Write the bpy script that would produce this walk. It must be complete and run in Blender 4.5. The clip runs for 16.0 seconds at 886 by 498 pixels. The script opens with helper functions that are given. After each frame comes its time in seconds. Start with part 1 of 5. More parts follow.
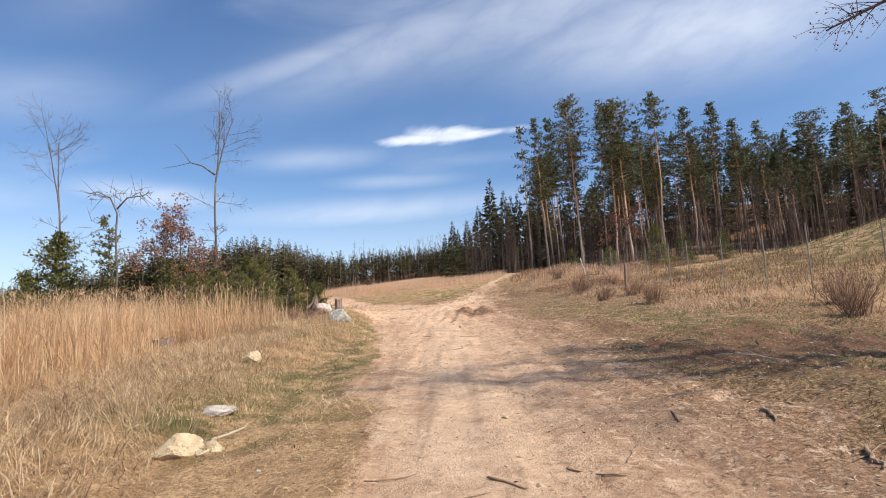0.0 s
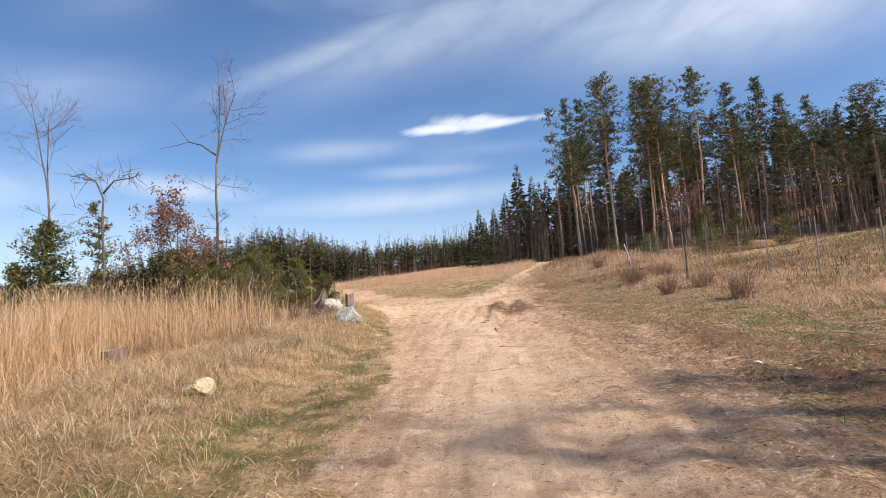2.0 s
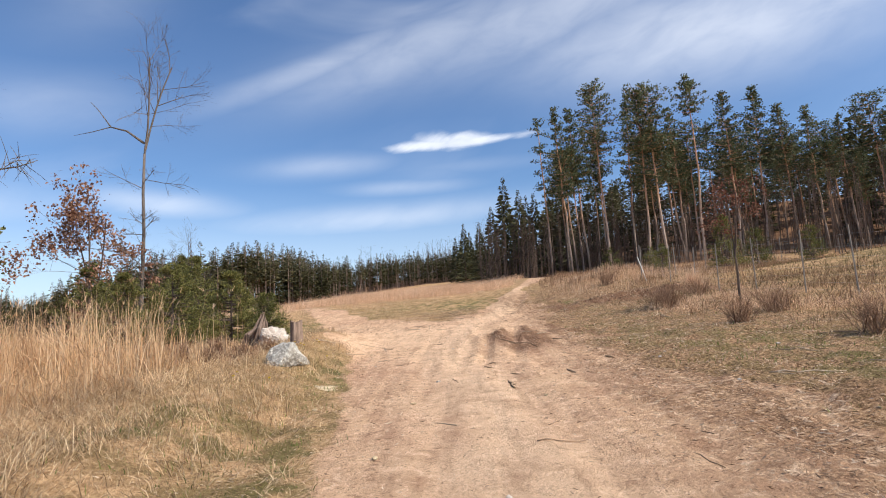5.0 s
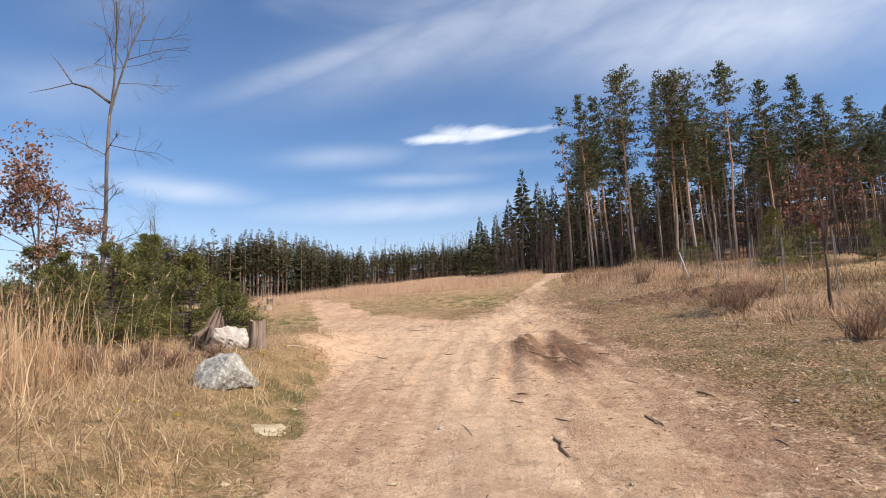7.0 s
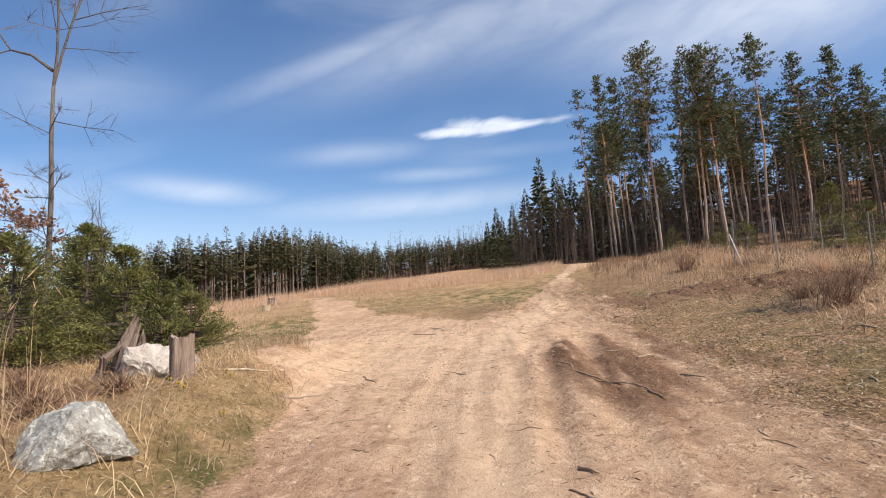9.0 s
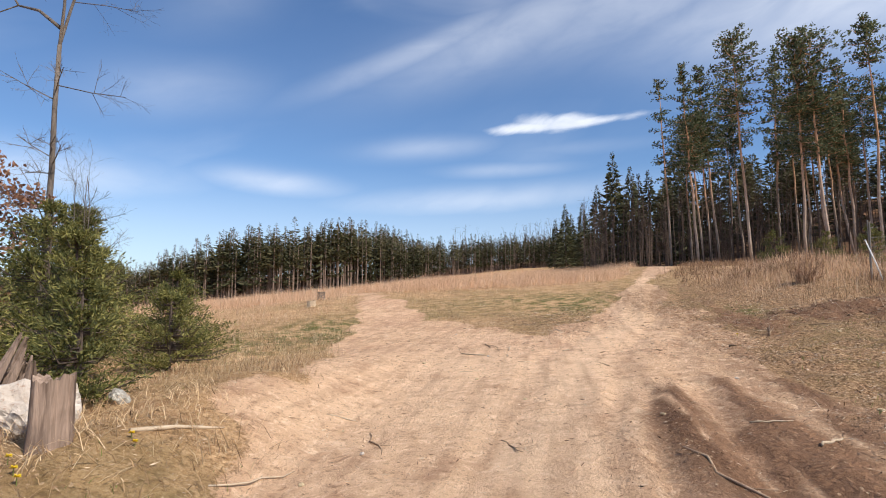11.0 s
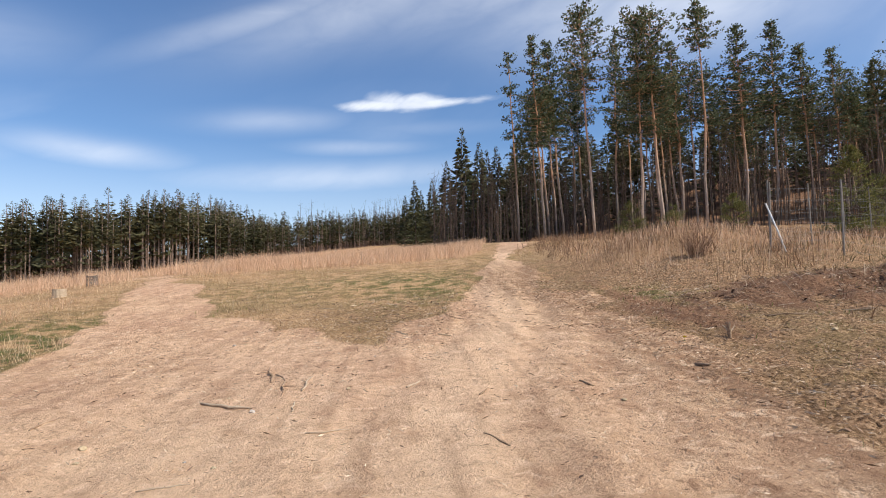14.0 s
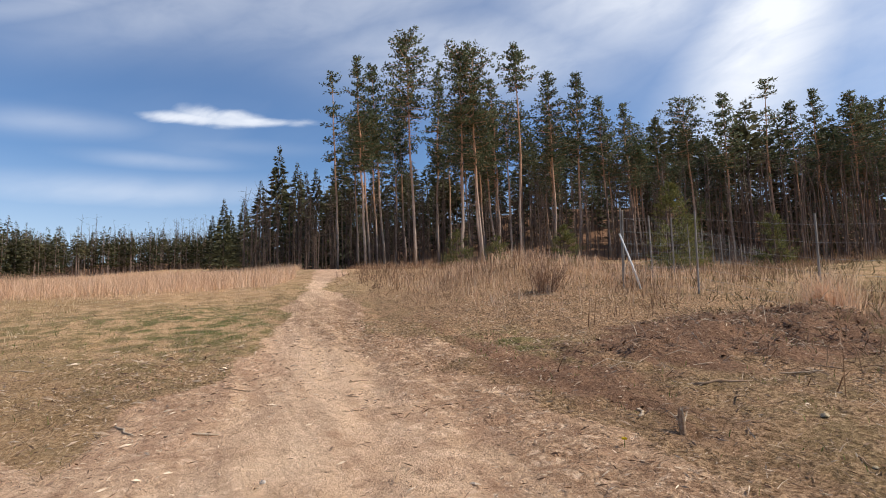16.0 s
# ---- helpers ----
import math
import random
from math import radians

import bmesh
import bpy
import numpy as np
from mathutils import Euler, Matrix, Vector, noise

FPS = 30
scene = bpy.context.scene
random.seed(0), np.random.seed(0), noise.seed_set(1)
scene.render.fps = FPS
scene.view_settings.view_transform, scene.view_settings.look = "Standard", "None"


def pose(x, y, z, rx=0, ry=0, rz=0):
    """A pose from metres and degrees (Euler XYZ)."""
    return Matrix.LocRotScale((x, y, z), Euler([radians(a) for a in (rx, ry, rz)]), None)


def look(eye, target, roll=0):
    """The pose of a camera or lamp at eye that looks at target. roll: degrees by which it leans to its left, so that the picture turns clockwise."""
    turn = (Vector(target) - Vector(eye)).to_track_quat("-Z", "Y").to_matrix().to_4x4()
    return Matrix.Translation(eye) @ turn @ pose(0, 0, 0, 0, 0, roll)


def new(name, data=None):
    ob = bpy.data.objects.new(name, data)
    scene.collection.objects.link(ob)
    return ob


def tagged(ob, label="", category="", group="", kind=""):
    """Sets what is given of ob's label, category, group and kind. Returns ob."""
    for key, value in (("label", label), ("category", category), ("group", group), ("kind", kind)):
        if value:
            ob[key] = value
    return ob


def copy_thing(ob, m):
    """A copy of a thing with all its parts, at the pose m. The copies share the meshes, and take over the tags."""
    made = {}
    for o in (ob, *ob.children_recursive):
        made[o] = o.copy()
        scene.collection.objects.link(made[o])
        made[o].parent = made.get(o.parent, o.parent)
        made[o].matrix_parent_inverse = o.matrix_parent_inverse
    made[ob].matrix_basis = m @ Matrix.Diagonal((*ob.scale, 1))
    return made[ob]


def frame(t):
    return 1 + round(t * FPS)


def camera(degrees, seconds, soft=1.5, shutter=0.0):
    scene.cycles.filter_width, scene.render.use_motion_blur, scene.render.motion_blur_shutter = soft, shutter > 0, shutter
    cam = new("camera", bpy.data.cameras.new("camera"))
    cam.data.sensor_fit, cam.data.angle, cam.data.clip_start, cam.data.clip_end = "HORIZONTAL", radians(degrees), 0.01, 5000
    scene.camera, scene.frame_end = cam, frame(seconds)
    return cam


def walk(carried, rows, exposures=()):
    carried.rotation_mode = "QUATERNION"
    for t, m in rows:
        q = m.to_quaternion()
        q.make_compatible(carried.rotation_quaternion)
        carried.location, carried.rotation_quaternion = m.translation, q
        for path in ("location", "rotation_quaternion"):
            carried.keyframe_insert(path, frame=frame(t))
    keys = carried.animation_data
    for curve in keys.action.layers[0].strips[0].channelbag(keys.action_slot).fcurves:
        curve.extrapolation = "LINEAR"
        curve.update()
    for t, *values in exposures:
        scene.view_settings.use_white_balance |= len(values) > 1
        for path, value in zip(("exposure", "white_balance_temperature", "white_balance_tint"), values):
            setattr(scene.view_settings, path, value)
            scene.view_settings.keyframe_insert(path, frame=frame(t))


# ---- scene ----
cam = camera(75.35, 16.0, soft=1.05)

PATH = [
    (0, pose(-0.000, 0.000, 1.444, 96.75, 2.63, 0.00)),
    (0.5, pose(0.011, 0.812, 1.506, 96.47, 2.09, -1.17)),
    (1, pose(0.014, 1.635, 1.574, 95.57, 2.82, -0.75)),
    (1.5, pose(-0.025, 2.472, 1.634, 96.39, 1.90, 0.88)),
    (2, pose(-0.100, 3.311, 1.694, 95.83, 2.94, 2.63)),
    (2.5, pose(-0.196, 4.143, 1.751, 97.21, 1.37, 2.81)),
    (3, pose(-0.272, 4.961, 1.800, 98.54, 3.61, 2.02)),
    (3.5, pose(-0.346, 5.760, 1.837, 98.53, 1.44, 1.67)),
    (4, pose(-0.372, 6.545, 1.896, 97.67, 2.84, 0.74)),
    (4.2, pose(-0.369, 6.855, 1.922, 97.68, 2.97, 1.19)),
    (6.3, pose(-0.220, 10.105, 2.157, 96.71, 2.31, -0.12)),
    (6.5, pose(-0.233, 10.431, 2.135, 97.02, 0.89, 0.89)),
    (7, pose(-0.294, 11.279, 2.235, 96.73, 1.31, 2.32)),
    (7.5, pose(-0.339, 12.084, 2.312, 96.19, 2.58, 3.97)),
    (8, pose(-0.360, 12.870, 2.365, 96.93, 2.16, 4.63)),
    (8.2, pose(-0.350, 13.165, 2.361, 97.03, 2.87, 4.44)),
    (10.3, pose(-0.222, 16.045, 2.597, 94.39, 0.87, 4.28)),
    (10.5, pose(-0.243, 16.338, 2.643, 94.67, 1.22, 6.59)),
    (11, pose(-0.342, 17.136, 2.721, 95.88, -0.07, 10.44)),
    (11.5, pose(-0.397, 18.009, 2.754, 95.11, 1.88, 8.89)),
    (12, pose(-0.397, 18.940, 2.810, 95.69, 1.09, 4.86)),
    (12.5, pose(-0.359, 19.858, 2.831, 96.47, 2.62, 2.26)),
    (13, pose(-0.321, 20.748, 2.864, 95.90, 0.48, -0.66)),
    (13.5, pose(-0.249, 21.601, 2.894, 94.28, 1.40, -3.60)),
    (14, pose(-0.158, 22.464, 2.912, 93.57, 1.21, -4.32)),
    (14.5, pose(-0.048, 23.295, 2.972, 95.47, 1.59, -6.44)),
    (15, pose(0.095, 24.130, 3.005, 95.00, 0.58, -9.65)),
    (15.5, pose(0.256, 24.935, 3.093, 95.11, -0.15, -13.64)),
    (16, pose(0.462, 25.715, 3.161, 95.98, 1.00, -22.40)),
]
walk(cam, PATH, exposures=((0.0, 0.29), (6.0, 0.26), (12.0, 0.23), (15.0, 0.20), (16.0, 0.08)))

# ---- world, sun, exposure ----
SUN_EL, SUN_AZ = radians(47), radians(118)      # azimuth clockwise from +y


def nd(nt, kind, **props):
    n = nt.nodes.new(kind)
    for k, val in props.items():
        setattr(n, k, val)
    return n


def put(nt, sock, val):
    if isinstance(val, bpy.types.NodeSocket):
        nt.links.new(val, sock)
    else:
        sock.default_value = val


def mth(nt, op, a, b=0.0, c=0.0, clamp=False):
    n = nd(nt, "ShaderNodeMath", operation=op, use_clamp=clamp)
    put(nt, n.inputs[0], a), put(nt, n.inputs[1], b), put(nt, n.inputs[2], c)
    return n.outputs[0]


def mix(nt, f, a, b):
    n = nd(nt, "ShaderNodeMix", data_type="RGBA")
    put(nt, n.inputs[0], f)
    put(nt, n.inputs[6], (*a, 1) if isinstance(a, tuple) else a)
    put(nt, n.inputs[7], (*b, 1) if isinstance(b, tuple) else b)
    return n.outputs[2]


def step(nt, x, lo, hi, a=0.0, b=1.0):
    n = nd(nt, "ShaderNodeMapRange", interpolation_type="SMOOTHSTEP")
    put(nt, n.inputs[0], x)
    for i, val in enumerate((lo, hi, a, b)):
        n.inputs[1 + i].default_value = val
    return n.outputs[0]


def nz(nt, vec, scale, detail=4.0, rough=0.55, distort=0.0):
    n = nd(nt, "ShaderNodeTexNoise")
    put(nt, n.inputs["Vector"], vec)
    n.inputs["Scale"].default_value, n.inputs["Detail"].default_value = scale, detail
    n.inputs["Roughness"].default_value, n.inputs["Distortion"].default_value = rough, distort
    return n.outputs[0]


def make_world():
    w = bpy.data.worlds.new("sky")
    scene.world = w
    w.use_nodes = True
    nt = w.node_tree
    nt.nodes.clear()
    sky = nd(nt, "ShaderNodeTexSky", sky_type="NISHITA", sun_disc=False)
    sky.sun_elevation, sky.sun_rotation = SUN_EL, SUN_AZ
    sky.air_density, sky.dust_density, sky.ozone_density = 1.0, 0.6, 2.0
    co = nd(nt, "ShaderNodeTexCoord").outputs["Generated"]
    sp = nd(nt, "ShaderNodeSeparateXYZ")
    put(nt, sp.inputs[0], co)
    x, y, z = sp.outputs
    deg = 57.29578
    az = mth(nt, "MULTIPLY", mth(nt, "ARCTAN2", x, y), deg)
    el = mth(nt, "MULTIPLY", mth(nt, "ARCSINE", z), deg)

    def plane(tilt, sx, sy):
        # sky coordinates turned by tilt and stretched along the streaks
        c, s = math.cos(radians(tilt)), math.sin(radians(tilt))
        u = mth(nt, "ADD", mth(nt, "MULTIPLY", az, c * sx), mth(nt, "MULTIPLY", el, s * sx))
        q = mth(nt, "ADD", mth(nt, "MULTIPLY", az, -s * sy), mth(nt, "MULTIPLY", el, c * sy))
        n = nd(nt, "ShaderNodeCombineXYZ")
        put(nt, n.inputs[0], u), put(nt, n.inputs[1], q)
        return n.outputs[0]

    def streak(a0, e0, tilt, la, le, sharp=1.0):
        # a soft band of cirrus round one direction
        c, s = math.cos(radians(tilt)), math.sin(radians(tilt))
        da, de = mth(nt, "SUBTRACT", az, a0), mth(nt, "SUBTRACT", el, e0)
        u = mth(nt, "ADD", mth(nt, "MULTIPLY", da, c / la), mth(nt, "MULTIPLY", de, s / la))
        q = mth(nt, "ADD", mth(nt, "MULTIPLY", da, -s / le), mth(nt, "MULTIPLY", de, c / le))
        r = mth(nt, "ADD", mth(nt, "MULTIPLY", u, u), mth(nt, "MULTIPLY", q, q))
        return mth(nt, "POWER", 2.718, mth(nt, "MULTIPLY", r, -sharp))

    wisps = nz(nt, plane(16, 0.03, 0.10), 1.0, 5, 0.5, 0.5)
    fine = nz(nt, plane(12, 0.16, 0.42), 1.0, 5, 0.55, 0.4)
    broad = nz(nt, plane(20, 0.02, 0.05), 1.0, 3, 0.5)
    cover = mth(nt, "MULTIPLY", step(nt, wisps, 0.42, 0.85), step(nt, broad, 0.42, 0.75))
    for a0, e0, tilt, la, le, amt in ((-12, 25.2, 21, 12, 1.2, 0.36), (-2, 26.8, 17, 15, 2.8, 0.36), (14, 29, 10, 20, 3.6, 0.42), (27, 24.5, -3, 18, 4.2, 0.56),
                                      (54, 24, 62, 13, 6, 1.1), (44, 29, 0, 14, 6, 0.8), (-7, 10.6, 3, 15, 1.4, 0.42), (-4, 13.6, 1, 5.5, 0.7, 0.3),
                                      (2, 15.5, 1, 8, 0.7, 0.12), (-27, 11.9, -3, 6, 1.1, 0.5), (-46, 11, 0, 12, 2.0, 0.4),
                                      (-32, 29, 30, 6, 3, 0.14), (-45, 30, 30, 8, 3, 0.12), (70, 30, 0, 25, 14, 0.7), (-12, 15.8, 4, 6, 1.0, 0.3), (-36, 19.5, 8, 7, 2.2, 0.2)):
        b = streak(a0, e0, tilt, la, le)
        b = mth(nt, "MULTIPLY", b, mth(nt, "MULTIPLY", amt, step(nt, fine, 0.15, 0.75, 0.68, 1.1)))
        cover = mth(nt, "MAXIMUM", cover, b)
    edge = mth(nt, "MULTIPLY", mth(nt, "SUBTRACT", fine, 0.5), 1.6)
    lens = mth(nt, "MAXIMUM", streak(1.2, 17.75, 2.4, 8.8, 0.6), streak(1.4, 18.0, 3, 4.4, 0.95))
    lens = step(nt, mth(nt, "ADD", lens, mth(nt, "MULTIPLY", edge, 0.75)), 0.22, 0.98)
    cover = mth(nt, "MAXIMUM", mth(nt, "MULTIPLY", cover, 0.92), mth(nt, "MULTIPLY", lens, step(nt, fine, 0.25, 0.65, 0.55, 0.86)), clamp=True)
    haze = step(nt, el, 15.0, 3.0, 0.0, 0.30)
    cover = mth(nt, "MAXIMUM", cover, haze)
    deeper = nd(nt, "ShaderNodeMix", data_type="RGBA", blend_type="MULTIPLY")
    put(nt, deeper.inputs[0], 1.0), put(nt, deeper.inputs[6], sky.outputs[0])
    deeper.inputs[7].default_value = (0.70, 0.86, 1.05, 1)
    col = mix(nt, cover, deeper.outputs[2], (8.0, 8.3, 8.9))
    bg = nd(nt, "ShaderNodeBackground")
    put(nt, bg.inputs[0], col)
    bg.inputs[1].default_value = 0.115
    out = nd(nt, "ShaderNodeOutputWorld")
    nt.links.new(bg.outputs[0], out.inputs[0])


make_world()
sun = new("sun", bpy.data.lights.new("sun", "SUN"))
sun.data.energy, sun.data.angle, sun.data.color = 4.6, radians(1.0), (1.0, 0.93, 0.83)
to_sun = Vector((math.sin(SUN_AZ) * math.cos(SUN_EL), math.cos(SUN_AZ) * math.cos(SUN_EL), math.sin(SUN_EL)))
sun.matrix_world = look(to_sun * 60, (0, 0, 0))

# ---- materials ----


def material(name, build, rough=0.9, spec=0.25, thin=0.0):
    m = bpy.data.materials.new(name)
    m.use_nodes = True
    nt = m.node_tree
    bsdf = nt.nodes["Principled BSDF"]
    bsdf.inputs["Roughness"].default_value = rough
    bsdf.inputs["Specular IOR Level"].default_value = spec
    col, height, dist = build(nt)
    put(nt, bsdf.inputs["Base Color"], col)
    if height is not None:
        b = nd(nt, "ShaderNodeBump")
        b.inputs["Strength"].default_value, b.inputs["Distance"].default_value = 1.0, dist
        put(nt, b.inputs["Height"], height)
        nt.links.new(b.outputs[0], bsdf.inputs["Normal"])
    if thin:
        tr, mx = nd(nt, "ShaderNodeBsdfTranslucent"), nd(nt, "ShaderNodeMixShader")
        put(nt, tr.inputs[0], col)
        mx.inputs[0].default_value = thin
        nt.links.new(bsdf.outputs[0], mx.inputs[1]), nt.links.new(tr.outputs[0], mx.inputs[2])
        nt.links.new(mx.outputs[0], nt.nodes["Material Output"].inputs[0])
    return m


def pos(nt):
    return nd(nt, "ShaderNodeTexCoord").outputs["Object"]


def geo(nt):
    return nd(nt, "ShaderNodeNewGeometry")


def stretched(nt, sx, sy, sz):
    n = nd(nt, "ShaderNodeMapping")
    put(nt, n.inputs[0], pos(nt))
    n.inputs["Scale"].default_value = (sx, sy, sz)
    return n.outputs[0]


def ramp(nt, f, *stops):
    n = nd(nt, "ShaderNodeValToRGB")
    e = n.color_ramp.elements
    while len(e) < len(stops):
        e.new(0.5)
    for el, (p, c) in zip(e, stops):
        el.position, el.color = p, (*c, 1)
    put(nt, n.inputs[0], f)
    return n.outputs[0]


def ground_look(nt):
    p = pos(nt)
    at = nd(nt, "ShaderNodeAttribute", attribute_name="zones")
    sp = nd(nt, "ShaderNodeSeparateColor")
    put(nt, sp.inputs[0], at.outputs["Color"])
    dirt, green, soil = sp.outputs
    sand = at.outputs["Alpha"]
    big, mid, fine, grit = nz(nt, p, 0.35, 4), nz(nt, p, 2.2, 5), nz(nt, p, 22, 6, 0.75), nz(nt, p, 60, 3, 0.6)
    crumbs = nz(nt, p, 6.5, 8, 0.8, 0.7)
    thatch = ramp(nt, fine, (0.30, (0.15, 0.09, 0.048)), (0.48, (0.45, 0.30, 0.17)), (0.66, (0.68, 0.50, 0.315)))
    thatch = mix(nt, step(nt, mid, 0.42, 0.62, 0, 0.5), thatch, (0.29, 0.165, 0.09))
    thatch = mix(nt, step(nt, crumbs, 0.52, 0.62, 0, 0.5), thatch, (0.12, 0.075, 0.043))
    thatch = mix(nt, step(nt, big, 0.46, 0.66, 0, 0.4), thatch, (0.19, 0.155, 0.07))
    leafy = ramp(nt, fine, (0.3, (0.035, 0.045, 0.014)), (0.7, (0.16, 0.17, 0.055)))
    duff = nd(nt, "ShaderNodeAttribute", attribute_name="duff").outputs["Fac"]
    humus = ramp(nt, fine, (0.36, (0.055, 0.03, 0.018)), (0.48, (0.22, 0.132, 0.078)), (0.62, (0.54, 0.375, 0.245)))
    thatch = mix(nt, mth(nt, "MULTIPLY", duff, 0.85), thatch, humus)
    thatch = mix(nt, mth(nt, "MULTIPLY", green, step(nt, mid, 0.38, 0.6)), thatch, leafy)
    clay = ramp(nt, mid, (0.3, (0.46, 0.295, 0.195)), (0.55, (0.62, 0.43, 0.295)), (0.75, (0.72, 0.53, 0.375)))
    clay = mix(nt, step(nt, big, 0.45, 0.65, 0, 0.5), clay, (0.53, 0.335, 0.235))
    clay = mix(nt, mth(nt, "MULTIPLY", sand, step(nt, mid, 0.25, 0.6, 0.35, 1.0)), clay, (0.74, 0.55, 0.395))
    clay = mix(nt, step(nt, grit, 0.54, 0.68, 0, 0.32), clay, (0.25, 0.15, 0.095))
    clay = mix(nt, step(nt, fine, 0.56, 0.70, 0, 0.42), clay, (0.29, 0.175, 0.11))
    clay = mix(nt, mth(nt, "MULTIPLY", duff, step(nt, mid, 0.3, 0.58, 0.45, 1.0)), clay, humus)
    bare = mth(nt, "SUBTRACT", 1.0, mth(nt, "MULTIPLY", sand, 0.55))
    clay = mix(nt, mth(nt, "MULTIPLY", step(nt, crumbs, 0.545, 0.60, 0, 0.78), bare), clay, (0.25, 0.15, 0.095))
    clay = mix(nt, step(nt, crumbs, 0.47, 0.40, 0, 0.75), clay, (0.82, 0.64, 0.48))
    streaks = nz(nt, stretched(nt, 4.5, 0.4, 1.0), 1.0, 5, 0.6, 0.2)
    clay = mix(nt, step(nt, streaks, 0.46, 0.64, 0, 0.32), clay, (0.30, 0.18, 0.115))
    clay = mix(nt, step(nt, streaks, 0.50, 0.36, 0, 0.28), clay, (0.70, 0.50, 0.335))
    edge = mth(nt, "ADD", dirt, mth(nt, "MULTIPLY", mth(nt, "SUBTRACT", fine, 0.5), 0.9))
    col = mix(nt, step(nt, edge, 0.38, 0.62), thatch, clay)
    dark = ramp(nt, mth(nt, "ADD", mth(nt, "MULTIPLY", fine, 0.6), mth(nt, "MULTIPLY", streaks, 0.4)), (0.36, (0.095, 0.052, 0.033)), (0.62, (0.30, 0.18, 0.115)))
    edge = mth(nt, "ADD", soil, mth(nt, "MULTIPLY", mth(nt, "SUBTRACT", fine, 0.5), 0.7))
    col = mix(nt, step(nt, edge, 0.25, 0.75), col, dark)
    bits = nd(nt, "ShaderNodeTexVoronoi")
    put(nt, bits.inputs["Vector"], stretched(nt, 26, 17, 20))
    bits.inputs["Scale"].default_value = 1.0
    speck = mth(nt, "MULTIPLY", step(nt, bits.outputs["Distance"], 0.34, 0.22), step(nt, mid, 0.35, 0.6, 0.25, 1.0))
    sc = nd(nt, "ShaderNodeSeparateColor")
    put(nt, sc.inputs[0], bits.outputs["Color"])
    tone = ramp(nt, sc.outputs[0], (0.0, (0.17, 0.105, 0.068)), (0.5, (0.27, 0.165, 0.105)), (0.75, (0.45, 0.31, 0.205)), (1.0, (0.74, 0.58, 0.42)))
    col = mix(nt, mth(nt, "MULTIPLY", speck, mth(nt, "SUBTRACT", 0.55, mth(nt, "MULTIPLY", sand, 0.42))), col, tone)
    tint = nd(nt, "ShaderNodeMix", data_type="RGBA", blend_type="MULTIPLY")
    put(nt, tint.inputs[0], 1.0), put(nt, tint.inputs[6], col)
    tint.inputs[7].default_value = (1.08, 0.99, 0.88, 1)
    col = tint.outputs[2]
    lumps = mth(nt, "MULTIPLY", nz(nt, p, 5.5, 4, 0.6), mth(nt, "MULTIPLY", mth(nt, "MAXIMUM", duff, soil), 1.8))
    h = mth(nt, "ADD", mth(nt, "ADD", lumps, mth(nt, "ADD", mth(nt, "MULTIPLY", fine, 0.4), mth(nt, "MULTIPLY", crumbs, 0.7))), mth(nt, "MULTIPLY", grit, 0.25))
    return col, h, 0.06


def straw_look(dark, mid, light):
    def build(nt):
        g = geo(nt)
        c = ramp(nt, g.outputs["Random Per Island"], (0.0, dark), (0.45, mid), (1.0, light))
        return mix(nt, step(nt, nz(nt, pos(nt), 0.6, 3), 0.4, 0.65, 0, 0.45), c, dark), None, 0
    return build


def bark_look(a, b, scale=8.0, top=None, z0=0.0, z1=1.0):
    def build(nt):
        v = stretched(nt, scale, scale, scale * 0.22)
        n, f = nz(nt, v, 1.0, 6, 0.7, 0.4), nz(nt, pos(nt), scale * 4, 3)
        c = ramp(nt, n, (0.3, a), (0.7, b))
        if top:
            sp = nd(nt, "ShaderNodeSeparateXYZ")
            put(nt, sp.inputs[0], pos(nt))
            hz = mth(nt, "ADD", sp.outputs[2], mth(nt, "MULTIPLY", n, 5.0))
            c = mix(nt, step(nt, hz, z0, z1), c, mix(nt, step(nt, n, 0.35, 0.7), tuple(0.55 * k for k in top), top))
        return mix(nt, step(nt, f, 0.45, 0.7, 0, 0.4), c, tuple(0.5 * k for k in a)), n, 0.03
    return build


def leaf_look(dark, mid, light):
    def build(nt):
        r = geo(nt).outputs["Random Per Island"]
        o = nd(nt, "ShaderNodeObjectInfo").outputs["Random"]
        c = ramp(nt, mth(nt, "ADD", mth(nt, "MULTIPLY", r, 0.75), mth(nt, "MULTIPLY", o, 0.25)), (0.0, dark), (0.5, mid), (1.0, light))
        return c, None, 0
    return build


def rock_look(a, b, lichen, amount, scale=1.0):
    def build(nt):
        p = pos(nt)
        m, f = nz(nt, p, 3.5 * scale, 6, 0.65, 0.5), nz(nt, p, 18 * scale, 5, 0.7)
        c = ramp(nt, m, (0.3, a), (0.65, b))
        c = mix(nt, step(nt, f, 0.62 - amount * 0.25, 0.75 - amount * 0.2), c, lichen)
        c = mix(nt, step(nt, nz(nt, p, 7 * scale, 5, 0.7), 0.60, 0.68, 0, 0.8), c, (0.075, 0.062, 0.05))
        return c, mth(nt, "ADD", m, mth(nt, "MULTIPLY", f, 0.35)), 0.05
    return build


def grain_look(a, b, scale=10.0, axis=2):
    def build(nt):
        s = [scale] * 3
        s[axis] = scale * 0.08
        n = nz(nt, stretched(nt, *s), 1.0, 6, 0.65, 0.6)
        return mix(nt, step(nt, nz(nt, pos(nt), 3, 3), 0.4, 0.7, 0, 0.4), ramp(nt, n, (0.3, a), (0.7, b)), a), n, 0.01
    return build


